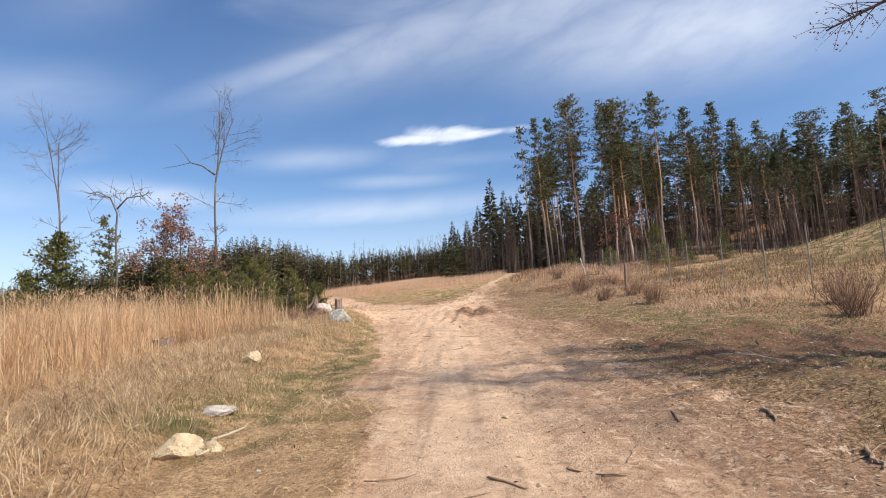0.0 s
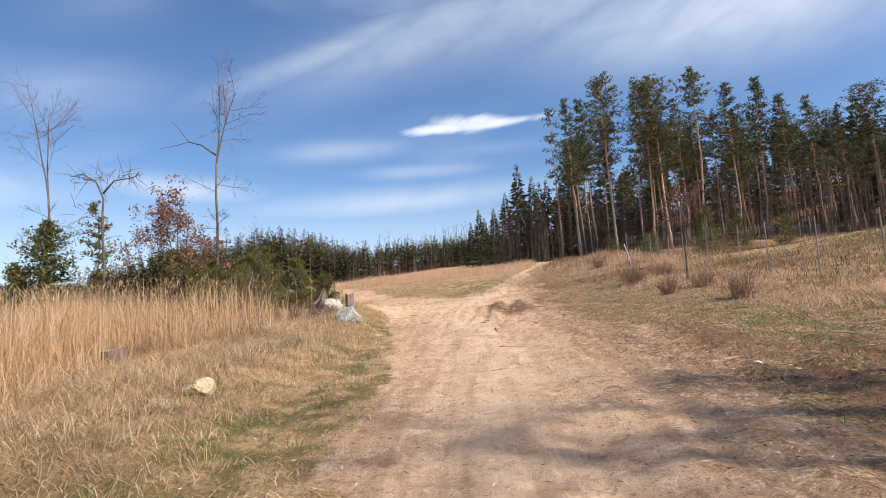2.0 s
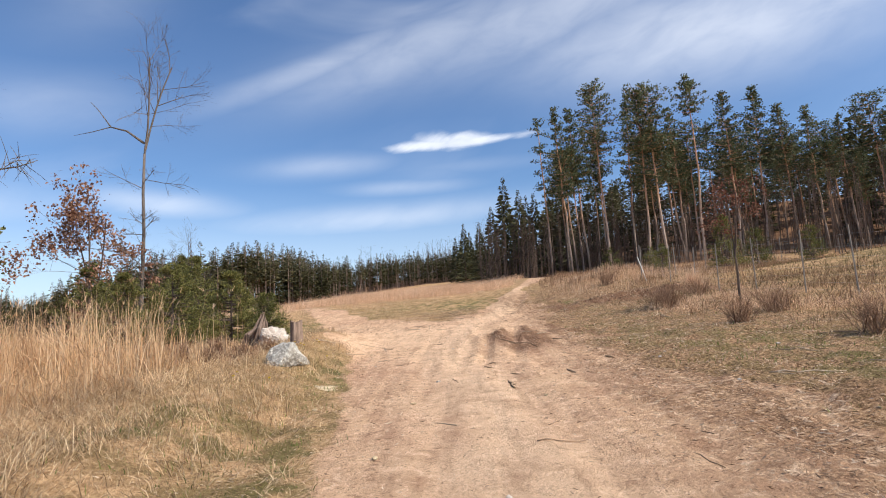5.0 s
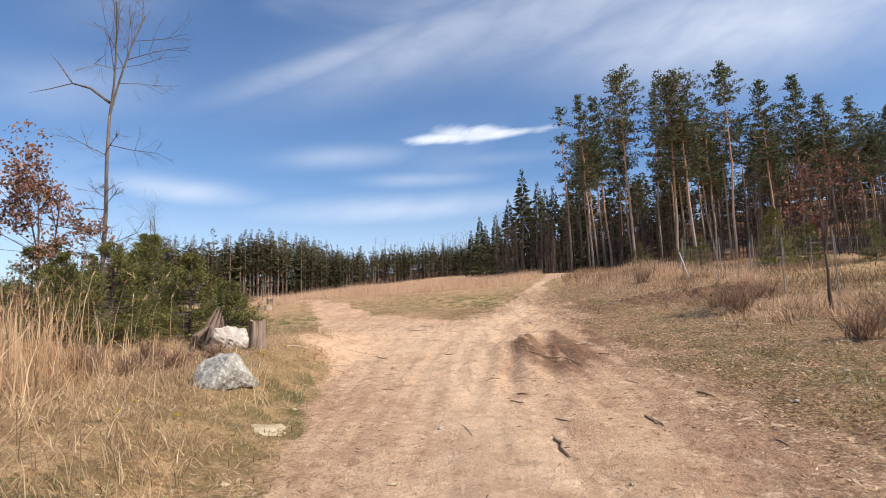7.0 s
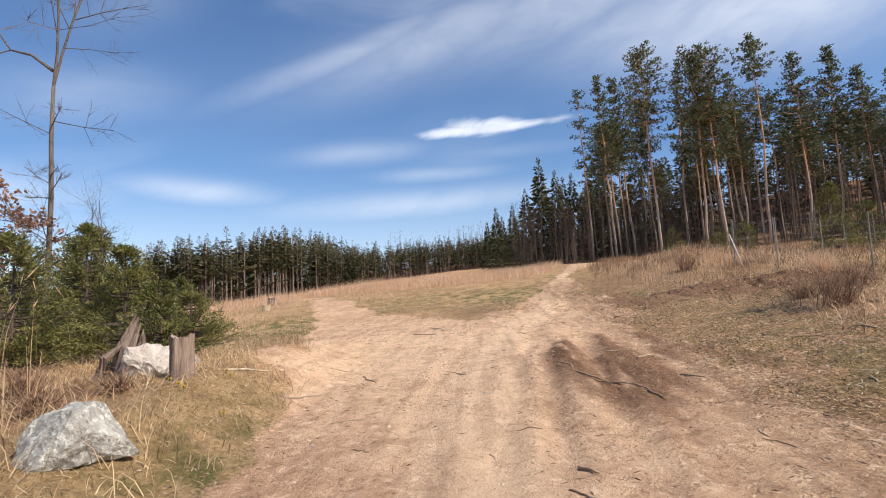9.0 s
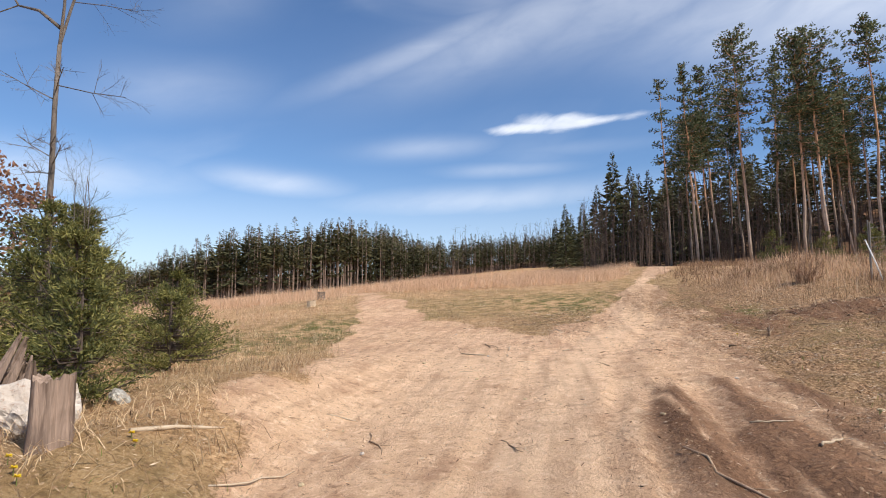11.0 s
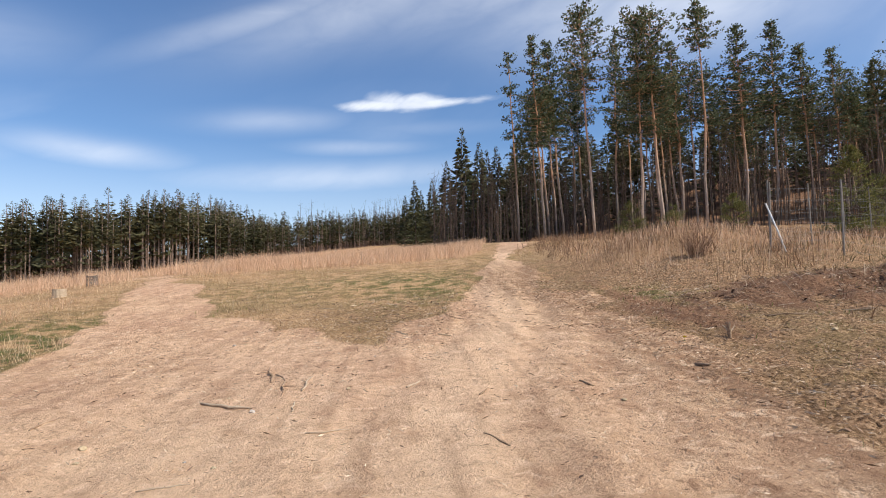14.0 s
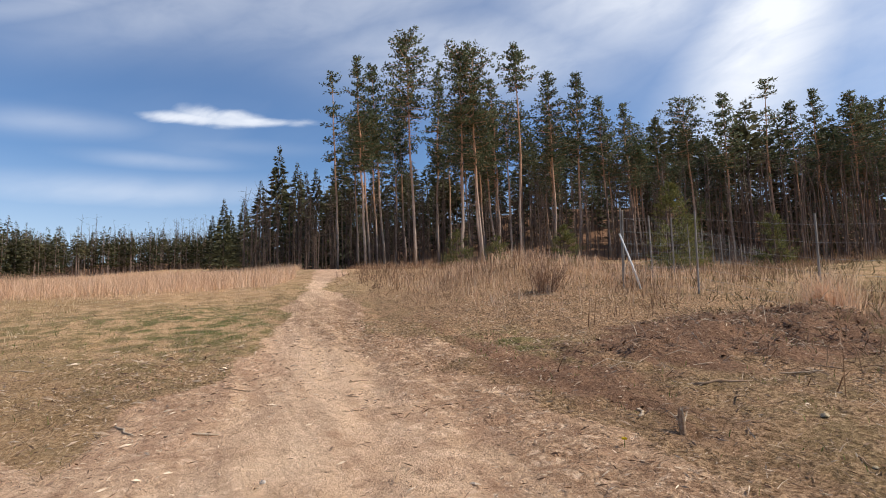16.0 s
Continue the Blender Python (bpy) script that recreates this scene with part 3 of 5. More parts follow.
# ---- trees ----
def pine(seed, h, crown=0.33, spread=2.6, round_top=True, whorls=13, arms=5, gaps=0.1, fine=1.0):
    """Trunk and crown of a tall forest pine with tiered pads of needles; z from its foot."""
    r = np.random.default_rng(seed)
    trunk, top = Buf(), Buf()
    k = 9
    zs = np.linspace(-0.3, h * 0.97, k)
    bend = r.normal(0, 0.35, 2)
    sx = bend[0] * np.sin(zs / h * 2.6) + r.normal(0, 0.06, k)
    sy = bend[1] * np.sin(zs / h * 2.2) + r.normal(0, 0.06, k)
    r0 = h * 0.0054
    tube(trunk, np.stack([sx, sy, zs], 1), r0 * (1.12 - 0.95 * np.clip(zs / h, 0, 1) ** 1.3), 7)
    at = lambda z: np.array([np.interp(z, zs, sx), np.interp(z, zs, sy), z])
    for _ in range(16):
        z = r.uniform(0.55, 1.0) * (1 - 0.9 * crown) * h
        a, l = r.uniform(0, 6.28), r.uniform(0.3, 1.5) * fine
        d = np.array([math.cos(a), math.sin(a), r.uniform(-0.35, 0.15)])
        tube(trunk, [at(z), at(z) + d * l * 0.6, at(z) + d * l + [0, 0, -0.1 * fine]], np.array([0.022, 0.015, 0.005]) * fine, 3, False)
    for i in range(whorls):
        u = (i + 0.5) / whorls
        tier = r.uniform(0.75, 1.15)
        for j in range(arms):
            if r.random() < gaps:
                continue
            z = h * (1 - crown + crown * u) + r.normal(0, 0.18 * fine)
            if round_top:
                reach = spread * math.sqrt(max(0.0, 1 - ((u - 0.42) / 0.66) ** 2))
            else:
                reach = spread * (1 - u) ** 0.8 * (0.5 + 0.5 * min(1.0, u / 0.2)) + 0.3 * fine
            reach *= tier * r.uniform(0.55, 1.12)
            a = j * 2 * math.pi / arms + i * 1.1 + r.normal(0, 0.3)
            d = np.array([math.cos(a), math.sin(a), 0.0])
            rise = -0.16 + (0.42 if round_top else 0.6) * u + r.normal(0, 0.08)
            p0 = at(z)
            p1 = p0 + d * reach * 0.6 + [0, 0, rise * reach * 0.5]
            p2 = p0 + d * reach + [0, 0, (rise + 0.12) * reach]
            tube(trunk, [p0, p1, p2], np.array([0.05, 0.032, 0.01]) * fine, 3, False)
            m = 3 + int(reach * 2.2 / fine)
            s = np.linspace(0.25, 1.0, m)
            c = p0 + (p2 - p0) * s[:, None] + r.normal(0, 1, (m, 3)) * (0.15 * reach * s)[:, None] * [1, 1, 0.6]
            q = 7
            c = np.repeat(c, q, 0) + r.normal(0, 0.14 * fine, (m * q, 3)) * [1, 1, 0.9]
            w = unit(r.normal(size=(m * q, 3)) * [1, 1, 0.8] + d * 0.4 + [0, 0, 0.45])
            spikes(top, c, w, r.uniform(0.22, 0.42, m * q) * fine, r.uniform(0.13, 0.22, m * q) * fine, r)
    n = 30
    c = at(h * 0.965) + r.normal(0, 0.16 * fine, (n, 3)) * [1, 1, 2.0]
    spikes(top, c, unit(r.normal(size=(n, 3)) * [1, 1, 0.5] + [0, 0, 0.7]), r.uniform(0.25, 0.5, n) * fine, r.uniform(0.1, 0.18, n) * fine, r)
    return trunk, top


def far_tree(seed, h, width, low, count, droop, tall=0.0):
    """Slim trunk and ragged crown of a tree deep in the woods."""
    r = np.random.default_rng(seed)
    trunk, top = Buf(), Buf()
    tube(trunk, [[0, 0, -0.3], [r.normal(0, 0.12), r.normal(0, 0.12), h * 0.5], [0, 0, h * 0.97]], [h * 0.0075, h * 0.006, h * 0.0015], 5, False)
    u = np.concatenate([r.random(count) ** 0.85, np.linspace(0.93, 0.985, 6)])
    n = len(u)
    a = r.uniform(0, 6.283, n)
    reach = width * np.where(tall, (0.3 + 0.75 * np.sin(0.7 + 2.2 * u)) * (1 - 0.6 * u ** 3), (1 - u) ** 0.85) * r.uniform(0.65, 1.25, n) + 0.12
    d = np.stack([np.cos(a), np.sin(a), np.full(n, 0.0)], 1)
    way = unit(d + r.normal(0, 0.35, (n, 3)) + np.array([0, 0, 1.0]) * (r.normal(droop, 0.18, n) + 0.9 * (u > 0.92))[:, None])
    z = h * (low + (1 - low) * u)
    out = r.uniform(0.05, 0.62, n)
    base = np.stack([np.zeros(n), np.zeros(n), z], 1) + (d + np.array([0, 0, droop])) * (reach * out)[:, None]
    spikes(top, base, way, reach * (1.05 - out) + 0.15, np.clip(reach * 0.36, 0.14, 0.5) * r.uniform(0.7, 1.2, n), r)
    return trunk, top


def bush_spruce(seed, h, width, shoots):
    """A low dense young spruce: a stem, boughs and very many short shoots."""
    r = np.random.default_rng(seed)
    trunk, top = Buf(), Buf()
    tube(trunk, [[0, 0, -0.1], [0, 0, h * 0.5], [0, 0, h]], [0.04, 0.025, 0.006], 5)
    for i in range(7):
        a, l = r.uniform(0, 6.283), width * r.uniform(0.1, 0.75)
        o = np.array([math.cos(a) * l, math.sin(a) * l, h * (0.95 - 0.75 * l / width)])
        q = o + np.array([0, 0, 1.0]) * np.linspace(-0.1, 0.28, 26)[:, None] * (0.6 + 0.3 * h)
        spikes(top, q, unit(r.normal(0, 0.6, (26, 3)) + [0, 0, 0.9]), np.full(26, 0.06), np.full(26, 0.014), r)
    for i in range(shoots):
        if i % 6 == 0:
            u0, a0, k0 = r.random() ** 1.5, r.uniform(0, 6.283), r.uniform(0.75, 1.3)
        u = min(max(u0 + r.normal(0, 0.018), 0.0), 0.99)
        a = a0 + r.normal(0, 0.22)
        l = width * (1 - u) ** 0.75 * k0 * r.uniform(0.45, 1.0) ** 0.6 + 0.05
        d = np.array([math.cos(a), math.sin(a), 0])
        z0 = h * (0.04 + 0.92 * u)
        p = np.array([[0, 0, z0], [*(d[:2] * l * 0.6), z0 + 0.02 * l], [*(d[:2] * l), z0 + l * (0.12 + 0.5 * u + r.normal(0, 0.07))]])
        if i % 3 == 0:
            tube(trunk, p, [0.012, 0.007, 0.003], 3, False)
        n = 26
        axis = unit(p[2] - p[0])
        s = r.uniform(0.25, 1.0, n) ** 0.8
        q = p[0] + (p[2] - p[0]) * s[:, None] + r.normal(0, 0.02, (n, 3))
        w = unit(axis * 0.8 + r.normal(0, 0.62, (n, 3)) + [0, 0, 0.12])
        spikes(top, q, w, r.uniform(0.035, 0.085, n) * (0.75 + 0.25 * h), r.uniform(0.010, 0.017, n) * (0.75 + 0.25 * h), r)
    return trunk, top


def bare_tree(seed, h, r0, fork_at=0.7, twigs=5, spread=0.5, lean=(0, 0), levels=4, low=7):
    """Stem with limbs, and the fine twigs; also the twig tips."""
    r = np.random.default_rng(seed)
    stem, fine, tips = Buf(), Buf(), []

    def grow(p, d, l, rad, depth):
        k = 4 if depth < 2 else 2
        pts = [p]
        for _ in range(k):
            d = unit(d + r.normal(0, 0.05 if depth == 1 else 0.13, 3) + [0, 0, 0.05])
            pts.append(pts[-1] + d * l / k)
        tube(stem if depth < 2 else fine, pts, np.linspace(rad, rad * 0.55, k + 1), 6 if depth < 2 else 3, False)
        tips.append((pts[-1], d))
        if depth >= levels:
            return
        for q in range(twigs if depth else twigs + 2):
            s = r.uniform(0.3, 1.0)
            f = s * k
            i = min(int(f), k - 1)
            o = pts[i] + (pts[i + 1] - pts[i]) * (f - i)
            nd_ = unit(d + r.normal(0, spread + 0.25 * (depth > 0), 3) + [0, 0, 0.15])
            grow(o, nd_, l * r.uniform(0.32, 0.55), rad * r.uniform(0.3, 0.5), depth + 1)
    zs = np.linspace(-0.2, h * fork_at, 6)
    wob = r.normal(0, 0.05, (6, 2)) * h * 0.06
    pts = np.stack([lean[0] * zs / h + wob[:, 0], lean[1] * zs / h + wob[:, 1], zs], 1)
    tube(stem, pts, r0 * (1.1 - 0.5 * zs / h / fork_at), 8)
    for q in range(low):
        z = r.uniform(0.25, 0.95) * h * fork_at
        o = np.array([np.interp(z, zs, pts[:, 0]), np.interp(z, zs, pts[:, 1]), z])
        a = r.uniform(0, 6.28)
        grow(o, unit(np.array([math.cos(a), math.sin(a), r.uniform(-0.2, 0.5)])), h * r.uniform(0.06, 0.16), r0 * 0.22, 2)
    for q in range(2 if fork_at > 0.5 else 3):
        a = r.uniform(0, 3.1) + q * 3.1
        grow(pts[-1], unit(np.array([0.2 * math.cos(a), 0.2 * math.sin(a), 1.0])), h * (1 - fork_at) * r.uniform(0.8, 1.05), r0 * 0.5, 1)
    return stem, fine, tips


def leaves(tips, count, size, r, jitter=0.25):
    b = Buf()
    idx = r.integers(0, len(tips), count)
    base = np.array([tips[i][0] for i in idx]) + r.normal(0, jitter, (count, 3))
    way = unit(r.normal(size=(count, 3)) + [0, 0, -0.5])
    return spikes(b, base, way, r.uniform(0.6, 1.2, count) * size, r.uniform(0.4, 0.75, count) * size, r)


def moved(arrs, x, y, z, turn, s=1.0, sz=None):
    v, f = arrs
    c, q = math.cos(turn), math.sin(turn)
    k = s if sz is None else sz
    return np.stack([(v[:, 0] * c - v[:, 1] * q) * s + x, (v[:, 0] * q + v[:, 1] * c) * s + y, v[:, 2] * k + z], 1), f


def stuff(name, buf, mat, label, category):
    return tagged(part(name, buf, mat), label, category, kind="stuff")


def build_pines():
    """Edge of the tall pine stand: single trees, with the height of each top."""
    made = []
    for seed, crown, spread, rounded, whorls, arms, gaps in ((1, 0.36, 3.2, True, 13, 6, 0.06), (2, 0.46, 3.1, False, 15, 6, 0.10), (3, 0.36, 2.8, True, 12, 6, 0.12),
                                                             (4, 0.55, 2.5, False, 18, 5, 0.18), (5, 0.20, 2.3, False, 8, 6, 0.08), (6, 0.56, 2.0, True, 13, 4, 0.4)):
        t, c = pine(seed, 26.0, crown, spread, rounded, whorls, arms, gaps)
        root = tagged(new("pine_tree"), "tall pine with bare orange trunk and high green crown", "pine tree", "pines at the edge of the stand")
        part("trunk", t, "pine_bark", root, "grey bark turning orange higher up", True)
        part("crown", c, "needles", root, "dark green needle tufts")
        made.append(root)
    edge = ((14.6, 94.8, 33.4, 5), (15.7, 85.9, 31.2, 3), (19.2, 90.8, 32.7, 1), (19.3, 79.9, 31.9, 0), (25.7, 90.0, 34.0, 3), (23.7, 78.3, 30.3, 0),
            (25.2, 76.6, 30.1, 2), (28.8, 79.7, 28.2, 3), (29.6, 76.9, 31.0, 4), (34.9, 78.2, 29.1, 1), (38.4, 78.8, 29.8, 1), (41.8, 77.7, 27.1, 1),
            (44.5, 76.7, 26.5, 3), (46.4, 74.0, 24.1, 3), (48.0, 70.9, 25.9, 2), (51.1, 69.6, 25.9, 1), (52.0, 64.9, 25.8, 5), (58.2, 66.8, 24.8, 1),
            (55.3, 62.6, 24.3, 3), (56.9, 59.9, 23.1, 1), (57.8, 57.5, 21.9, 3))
    r = np.random.default_rng(31)
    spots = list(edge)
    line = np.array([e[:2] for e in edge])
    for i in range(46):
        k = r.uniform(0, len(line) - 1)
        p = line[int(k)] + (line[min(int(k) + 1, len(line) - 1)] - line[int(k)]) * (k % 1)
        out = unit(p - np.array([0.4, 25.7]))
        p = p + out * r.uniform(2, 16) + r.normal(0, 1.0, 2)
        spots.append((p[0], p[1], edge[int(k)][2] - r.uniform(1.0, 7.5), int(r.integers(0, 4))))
    for i in range(26):
        p = np.array([r.uniform(60, 105), 0])
        p[1] = 62 - 0.55 * (p[0] - 58) + r.uniform(-2, 16)
        spots.append((p[0], p[1], float(lay(p[0], p[1])) + r.uniform(11, 15), int(r.integers(0, 4))))
    used = set()
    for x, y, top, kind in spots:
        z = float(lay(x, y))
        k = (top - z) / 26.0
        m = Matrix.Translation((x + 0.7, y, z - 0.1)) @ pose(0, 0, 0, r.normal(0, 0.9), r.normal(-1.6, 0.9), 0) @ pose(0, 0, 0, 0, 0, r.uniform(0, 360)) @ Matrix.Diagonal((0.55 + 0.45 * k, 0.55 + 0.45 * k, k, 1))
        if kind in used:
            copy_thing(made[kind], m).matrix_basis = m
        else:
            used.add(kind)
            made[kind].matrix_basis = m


def build_woods():
    """The rest of the woods, that nobody could count."""
    r = np.random.default_rng(5)
    tr, cr = zip(*[[b.arrays() for b in far_tree(20 + i, 22.0, 2.1, 0.56, 250, 0.2, 1.0)] for i in range(3)])
    sp = [[b.arrays() for b in far_tree(40 + i, 16.0, 2.2, 0.10, 220, -0.12)] for i in range(2)]
    trf, crf = zip(*[[b.arrays() for b in far_tree(30 + i, 22.0, 2.3, 0.44, 130, -0.05 + 0.1 * (i % 2))] for i in range(4)])
    spf = [[b.arrays() for b in far_tree(46 + i, 16.0, 2.5, 0.16, 110, -0.12)] for i in range(2)]
    trunks, crowns, dark = Buf(), Buf(), Buf()
    # behind the edge of the tall stand
    for i in range(270):
        a = radians(r.uniform(-9, 60))
        d = np.interp(math.degrees(a), (-9, 5, 25, 45, 66), (98, 78, 74, 70, 66)) + 8 + 70 * r.random() ** 1.3
        x, y = 0.4 + d * math.sin(a), 25.7 + d * math.cos(a)
        if x < 15 + 0.16 * (y - 95):
            continue
        k = r.integers(0, 3)
        s = r.uniform(0.55, 0.95)
        z = float(lay(x, y))
        s = max(0.34, s - 0.033 * max(0.0, z - 9.5))
        p = (x, y, z, r.uniform(0, 6.28), 0.4 + 0.6 * s, s)
        if r.random() < 0.35:
            j = r.integers(0, 2)
            trunks.add(*moved(sp[j][0], *p)), dark.add(*moved(sp[j][1], *p))
        else:
            trunks.add(*moved(tr[k], *p)), crowns.add(*moved(cr[k], *p))
    # far edge of the clearing
    for i in range(1500):
        x = r.uniform(-190, 16)
        front = float(wood_edge(x))
        y = front + r.uniform(0, 1) ** 1.7 * 55
        z = float(lay(x, y))
        tall = np.interp(x, (-190, -130, -105, -82, -50, -43, 16), (9.5, 10.5, 12.5, 18.0, 20.0, 12.5, 11.5)) * r.uniform(0.74, 1.03) * (1.08 if r.random() < 0.12 else 1.0)
        tall = max(5.5, tall - 0.62 * (z - float(lay(x, front))))
        if r.random() < (0.72 if x < -44 else 0.42):
            k = r.integers(0, 4)
            p = (x, y, z, r.uniform(0, 6.28), tall / 22 * 1.45, tall / 22)
            trunks.add(*moved(trf[k], *p)), crowns.add(*moved(crf[k], *p))
        else:
            j = r.integers(0, 2)
            p = (x, y, z, r.uniform(0, 6.28), tall / 16 * 1.15, tall / 16)
            trunks.add(*moved(spf[j][0], *p)), dark.add(*moved(spf[j][1], *p))
    # low dark spruces that close the foot of the woods
    for i in range(420):
        x = r.uniform(-190, 30)
        front = np.interp(x, (-190, -120, -70, -45, -10, 16, 30), (124, 146, 154, 182, 200, 195, 160))
        y = front + r.uniform(3, 45)
        s = r.uniform(0.25, 0.55)
        dark.add(*moved(spf[i % 2][1], x, y, float(lay(x, y)) - 1.2, r.uniform(0, 6.28), s * 1.25, s))
    # thicker wood where its edge steps back
    for i in range(70):
        x, y = r.uniform(-56, -36), r.uniform(172, 235)
        s = r.uniform(0.5, 0.85)
        dark.add(*moved(spf[i % 2][1], x, y, float(lay(x, y)) - 1.0, r.uniform(0, 6.28), s * 1.3, s))
    for i in range(230):
        a = radians(r.uniform(2, 66))
        d = np.interp(math.degrees(a), (2, 5, 25, 45, 66), (98, 82, 80, 74, 70)) + r.uniform(4, 40)
        x, y = 0.4 + d * math.sin(a), 25.7 + d * math.cos(a)
        s = r.uniform(0.4, 0.8)
        dark.add(*moved(spf[i % 2][1], x, y, float(lay(x, y)) - 1.2, r.uniform(0, 6.28), s * 1.5, s))
    stuff("forest_trunks", trunks, "forest_bark", "thin grey-brown trunks of the woods around the clearing", "tree trunks")
    stuff("forest_pine_crowns", crowns, "far_needles", "green pine crowns of the woods around the clearing", "foliage")
    stuff("forest_spruce_crowns", dark, "spruce", "dark green spruce boughs of the woods", "foliage")
    # bare undergrowth and young broadleaved trees
    thicket = Buf()
    parts = []
    for q in range(4):
        b, h = Buf(), 10.0
        tube(b, [[0, 0, -0.2], [*r.normal(0, 0.12, 2), h * 0.4], [*r.normal(0, 0.2, 2), h * 0.75], [*r.normal(0, 0.35, 2), h]], [0.055, 0.045, 0.028, 0.008], 4, False)
        for _ in range(20):
            z, a, l = r.uniform(0.12, 0.97) * h, r.uniform(0, 6.28), r.uniform(0.4, 1.3)
            tube(b, [[0, 0, z], [math.cos(a) * l, math.sin(a) * l, z + l * r.uniform(-0.1, 0.9)]], [0.016, 0.005], 3, False)
        parts.append(b.arrays())
    for i in range(1600):
        if i < 900:
            a = radians(r.uniform(3, 66))
            d = np.interp(math.degrees(a), (3, 25, 45, 66), (64, 60, 52, 48)) + r.uniform(1, 32)
            x, y = 0.4 + d * math.sin(a), 25.7 + d * math.cos(a)
            s = r.uniform(0.5, 1.15)
        else:
            x = r.uniform(-150, 14)
            y = float(wood_edge(x)) + 2 + r.uniform(0, 16)
            s = r.uniform(0.9, 1.6) if x > -30 and i % 2 else r.uniform(0.6, 1.1)
        thicket.add(*moved(parts[r.integers(0, 4)], x, y, float(lay(x, y)), r.uniform(0, 6.28), s))
    stuff("thicket", thicket, "dark_bark", "bare dark saplings and twigs under the pines", "undergrowth")


def build_spruces():
    made = None
    spots = ((11.7, 126.0, 21.5), (9.2, 131.0, 16.0), (14.2, 122.0, 18.0), (16.6, 118.0, 16.5), (18.8, 114.0, 15.5), (13.0, 133.0, 17.0), (20.5, 108.0, 14.5),
             (7.0, 142.0, 14.0), (3.5, 148.0, 15.0), (1.5, 158.0, 12.5), (16.5, 128.0, 17.5), (21.5, 118.0, 16.0), (24.5, 112.0, 15.0), (5.0, 152.0, 13.0))
    r = np.random.default_rng(77)
    for x, y, h in spots:
        m = Matrix.Translation((x, y, float(lay(x, y)))) @ pose(0, 0, 0, 0, 0, r.uniform(0, 360)) @ Matrix.Diagonal((h / 18 * 0.9, h / 18 * 0.9, h / 18, 1))
        if made is None:
            made = tagged(new("spruce_tree"), "dark green spruce with a pointed top", "spruce tree", "spruces beyond the crest")
            t, c = far_tree(3, 18.0, 4.0, 0.05, 620, -0.15)
            part("trunk", t, "dark_bark", made), part("bough_crown", c, "spruce", made, "dark needle-clad drooping boughs")
            made.matrix_basis = m
        else:
            copy_thing(made, m).matrix_basis = m


def build_left_trees():
    for seed, x, y, h, fk, lean in ((13, -10.9, 27.5, 10.3, 0.66, (0.1, 0)), (18, -18.6, 27.5, 10.0, 0.58, (0.35, 0))):
        t = thing("bare_tree", x, y, "slender leafless tree with grey bark and thin twigs", "bare tree", "bare trees behind the reeds")
        s, f, tips = bare_tree(seed, h, 0.07, fk, 7, 0.5, lean, low=16)
        if seed == 13:
            tube(s, [[0.05, 0, 7.2], [-0.6, 0.05, 7.7], [-1.2, 0.1, 7.9], [-1.7, 0.1, 8.6], [-2.0, 0.15, 8.9]], [0.045, 0.035, 0.025, 0.015, 0.006], 5)
            tube(s, [[-1.2, 0.1, 7.9], [-1.9, 0.1, 7.75], [-2.6, 0.2, 7.7]], [0.02, 0.014, 0.005], 4)
        part("trunk", s, "grey_bark", t, soft=True), part("twig_crown", f, "grey_bark", t, "fine bare twigs")
    t = thing("dead_tree", -13.6, 23.9, "dead leafless tree with crooked hooked top", "dead tree")
    s = Buf()
    r = np.random.default_rng(9)
    tube(s, [[0, 0, -0.2], [0.1, 0, 2], [0.0, 0, 3.6], [0.05, 0, 4.6], [-0.25, 0, 5.3], [-0.8, 0, 5.6], [-1.3, 0.1, 5.55]], [0.05, 0.045, 0.04, 0.034, 0.028, 0.02, 0.008], 6)
    tube(s, [[0.03, 0, 4.8], [0.4, 0.1, 5.3], [1.0, 0.1, 5.35], [1.5, 0.2, 5.55]], [0.04, 0.03, 0.02, 0.008], 5)
    tube(s, [[0.05, 0, 3.2], [-0.5, 0.1, 3.4], [-1.3, 0.2, 3.3]], [0.035, 0.025, 0.008], 4)
    part("trunk", s, "grey_bark", t, soft=True)
    f = Buf()
    for _ in range(110):
        a = np.array([r.uniform(-1.3, 1.5), 0.1, r.uniform(5.3, 5.6)]) if r.random() < 0.6 else np.array([r.uniform(-1.2, 0.3), 0.1, r.uniform(2.5, 4.5)])
        d = r.normal(0, 0.35, 3)
        tube(f, [a, a + d * 0.6, a + d + [0, 0, -0.05]], [0.012, 0.008, 0.003], 3, False)
    part("twig_crown", f, "grey_bark", t)
    for name, x, y, h, r0, seed, n, mat, lab in (("oak_tree", -12.3, 27.0, 4.7, 0.06, 21, 7200, "oak", "young oak still holding withered orange-brown leaves"),
                                                 ("oak_sapling", 7.85, 24.5, 3.3, 0.04, 25, 800, "oak_dark", "small oak sapling with russet withered leaves")):
        t = thing(name, x, y, lab, "oak tree")
        s, f, tips = bare_tree(seed, h, r0, 0.24 if h > 4 else 0.4, 5 if h > 4 else 4, 0.75, levels=4 if h > 4 else 3, low=12 if h > 4 else 0)
        part("trunk", s, "brown_bark", t, soft=True), part("twig_crown", f, "brown_bark", t)
        part("leaves", leaves(tips, n, 0.12 if h > 4 else 0.10, np.random.default_rng(seed), 0.09), mat, t, "curled brown leaves")
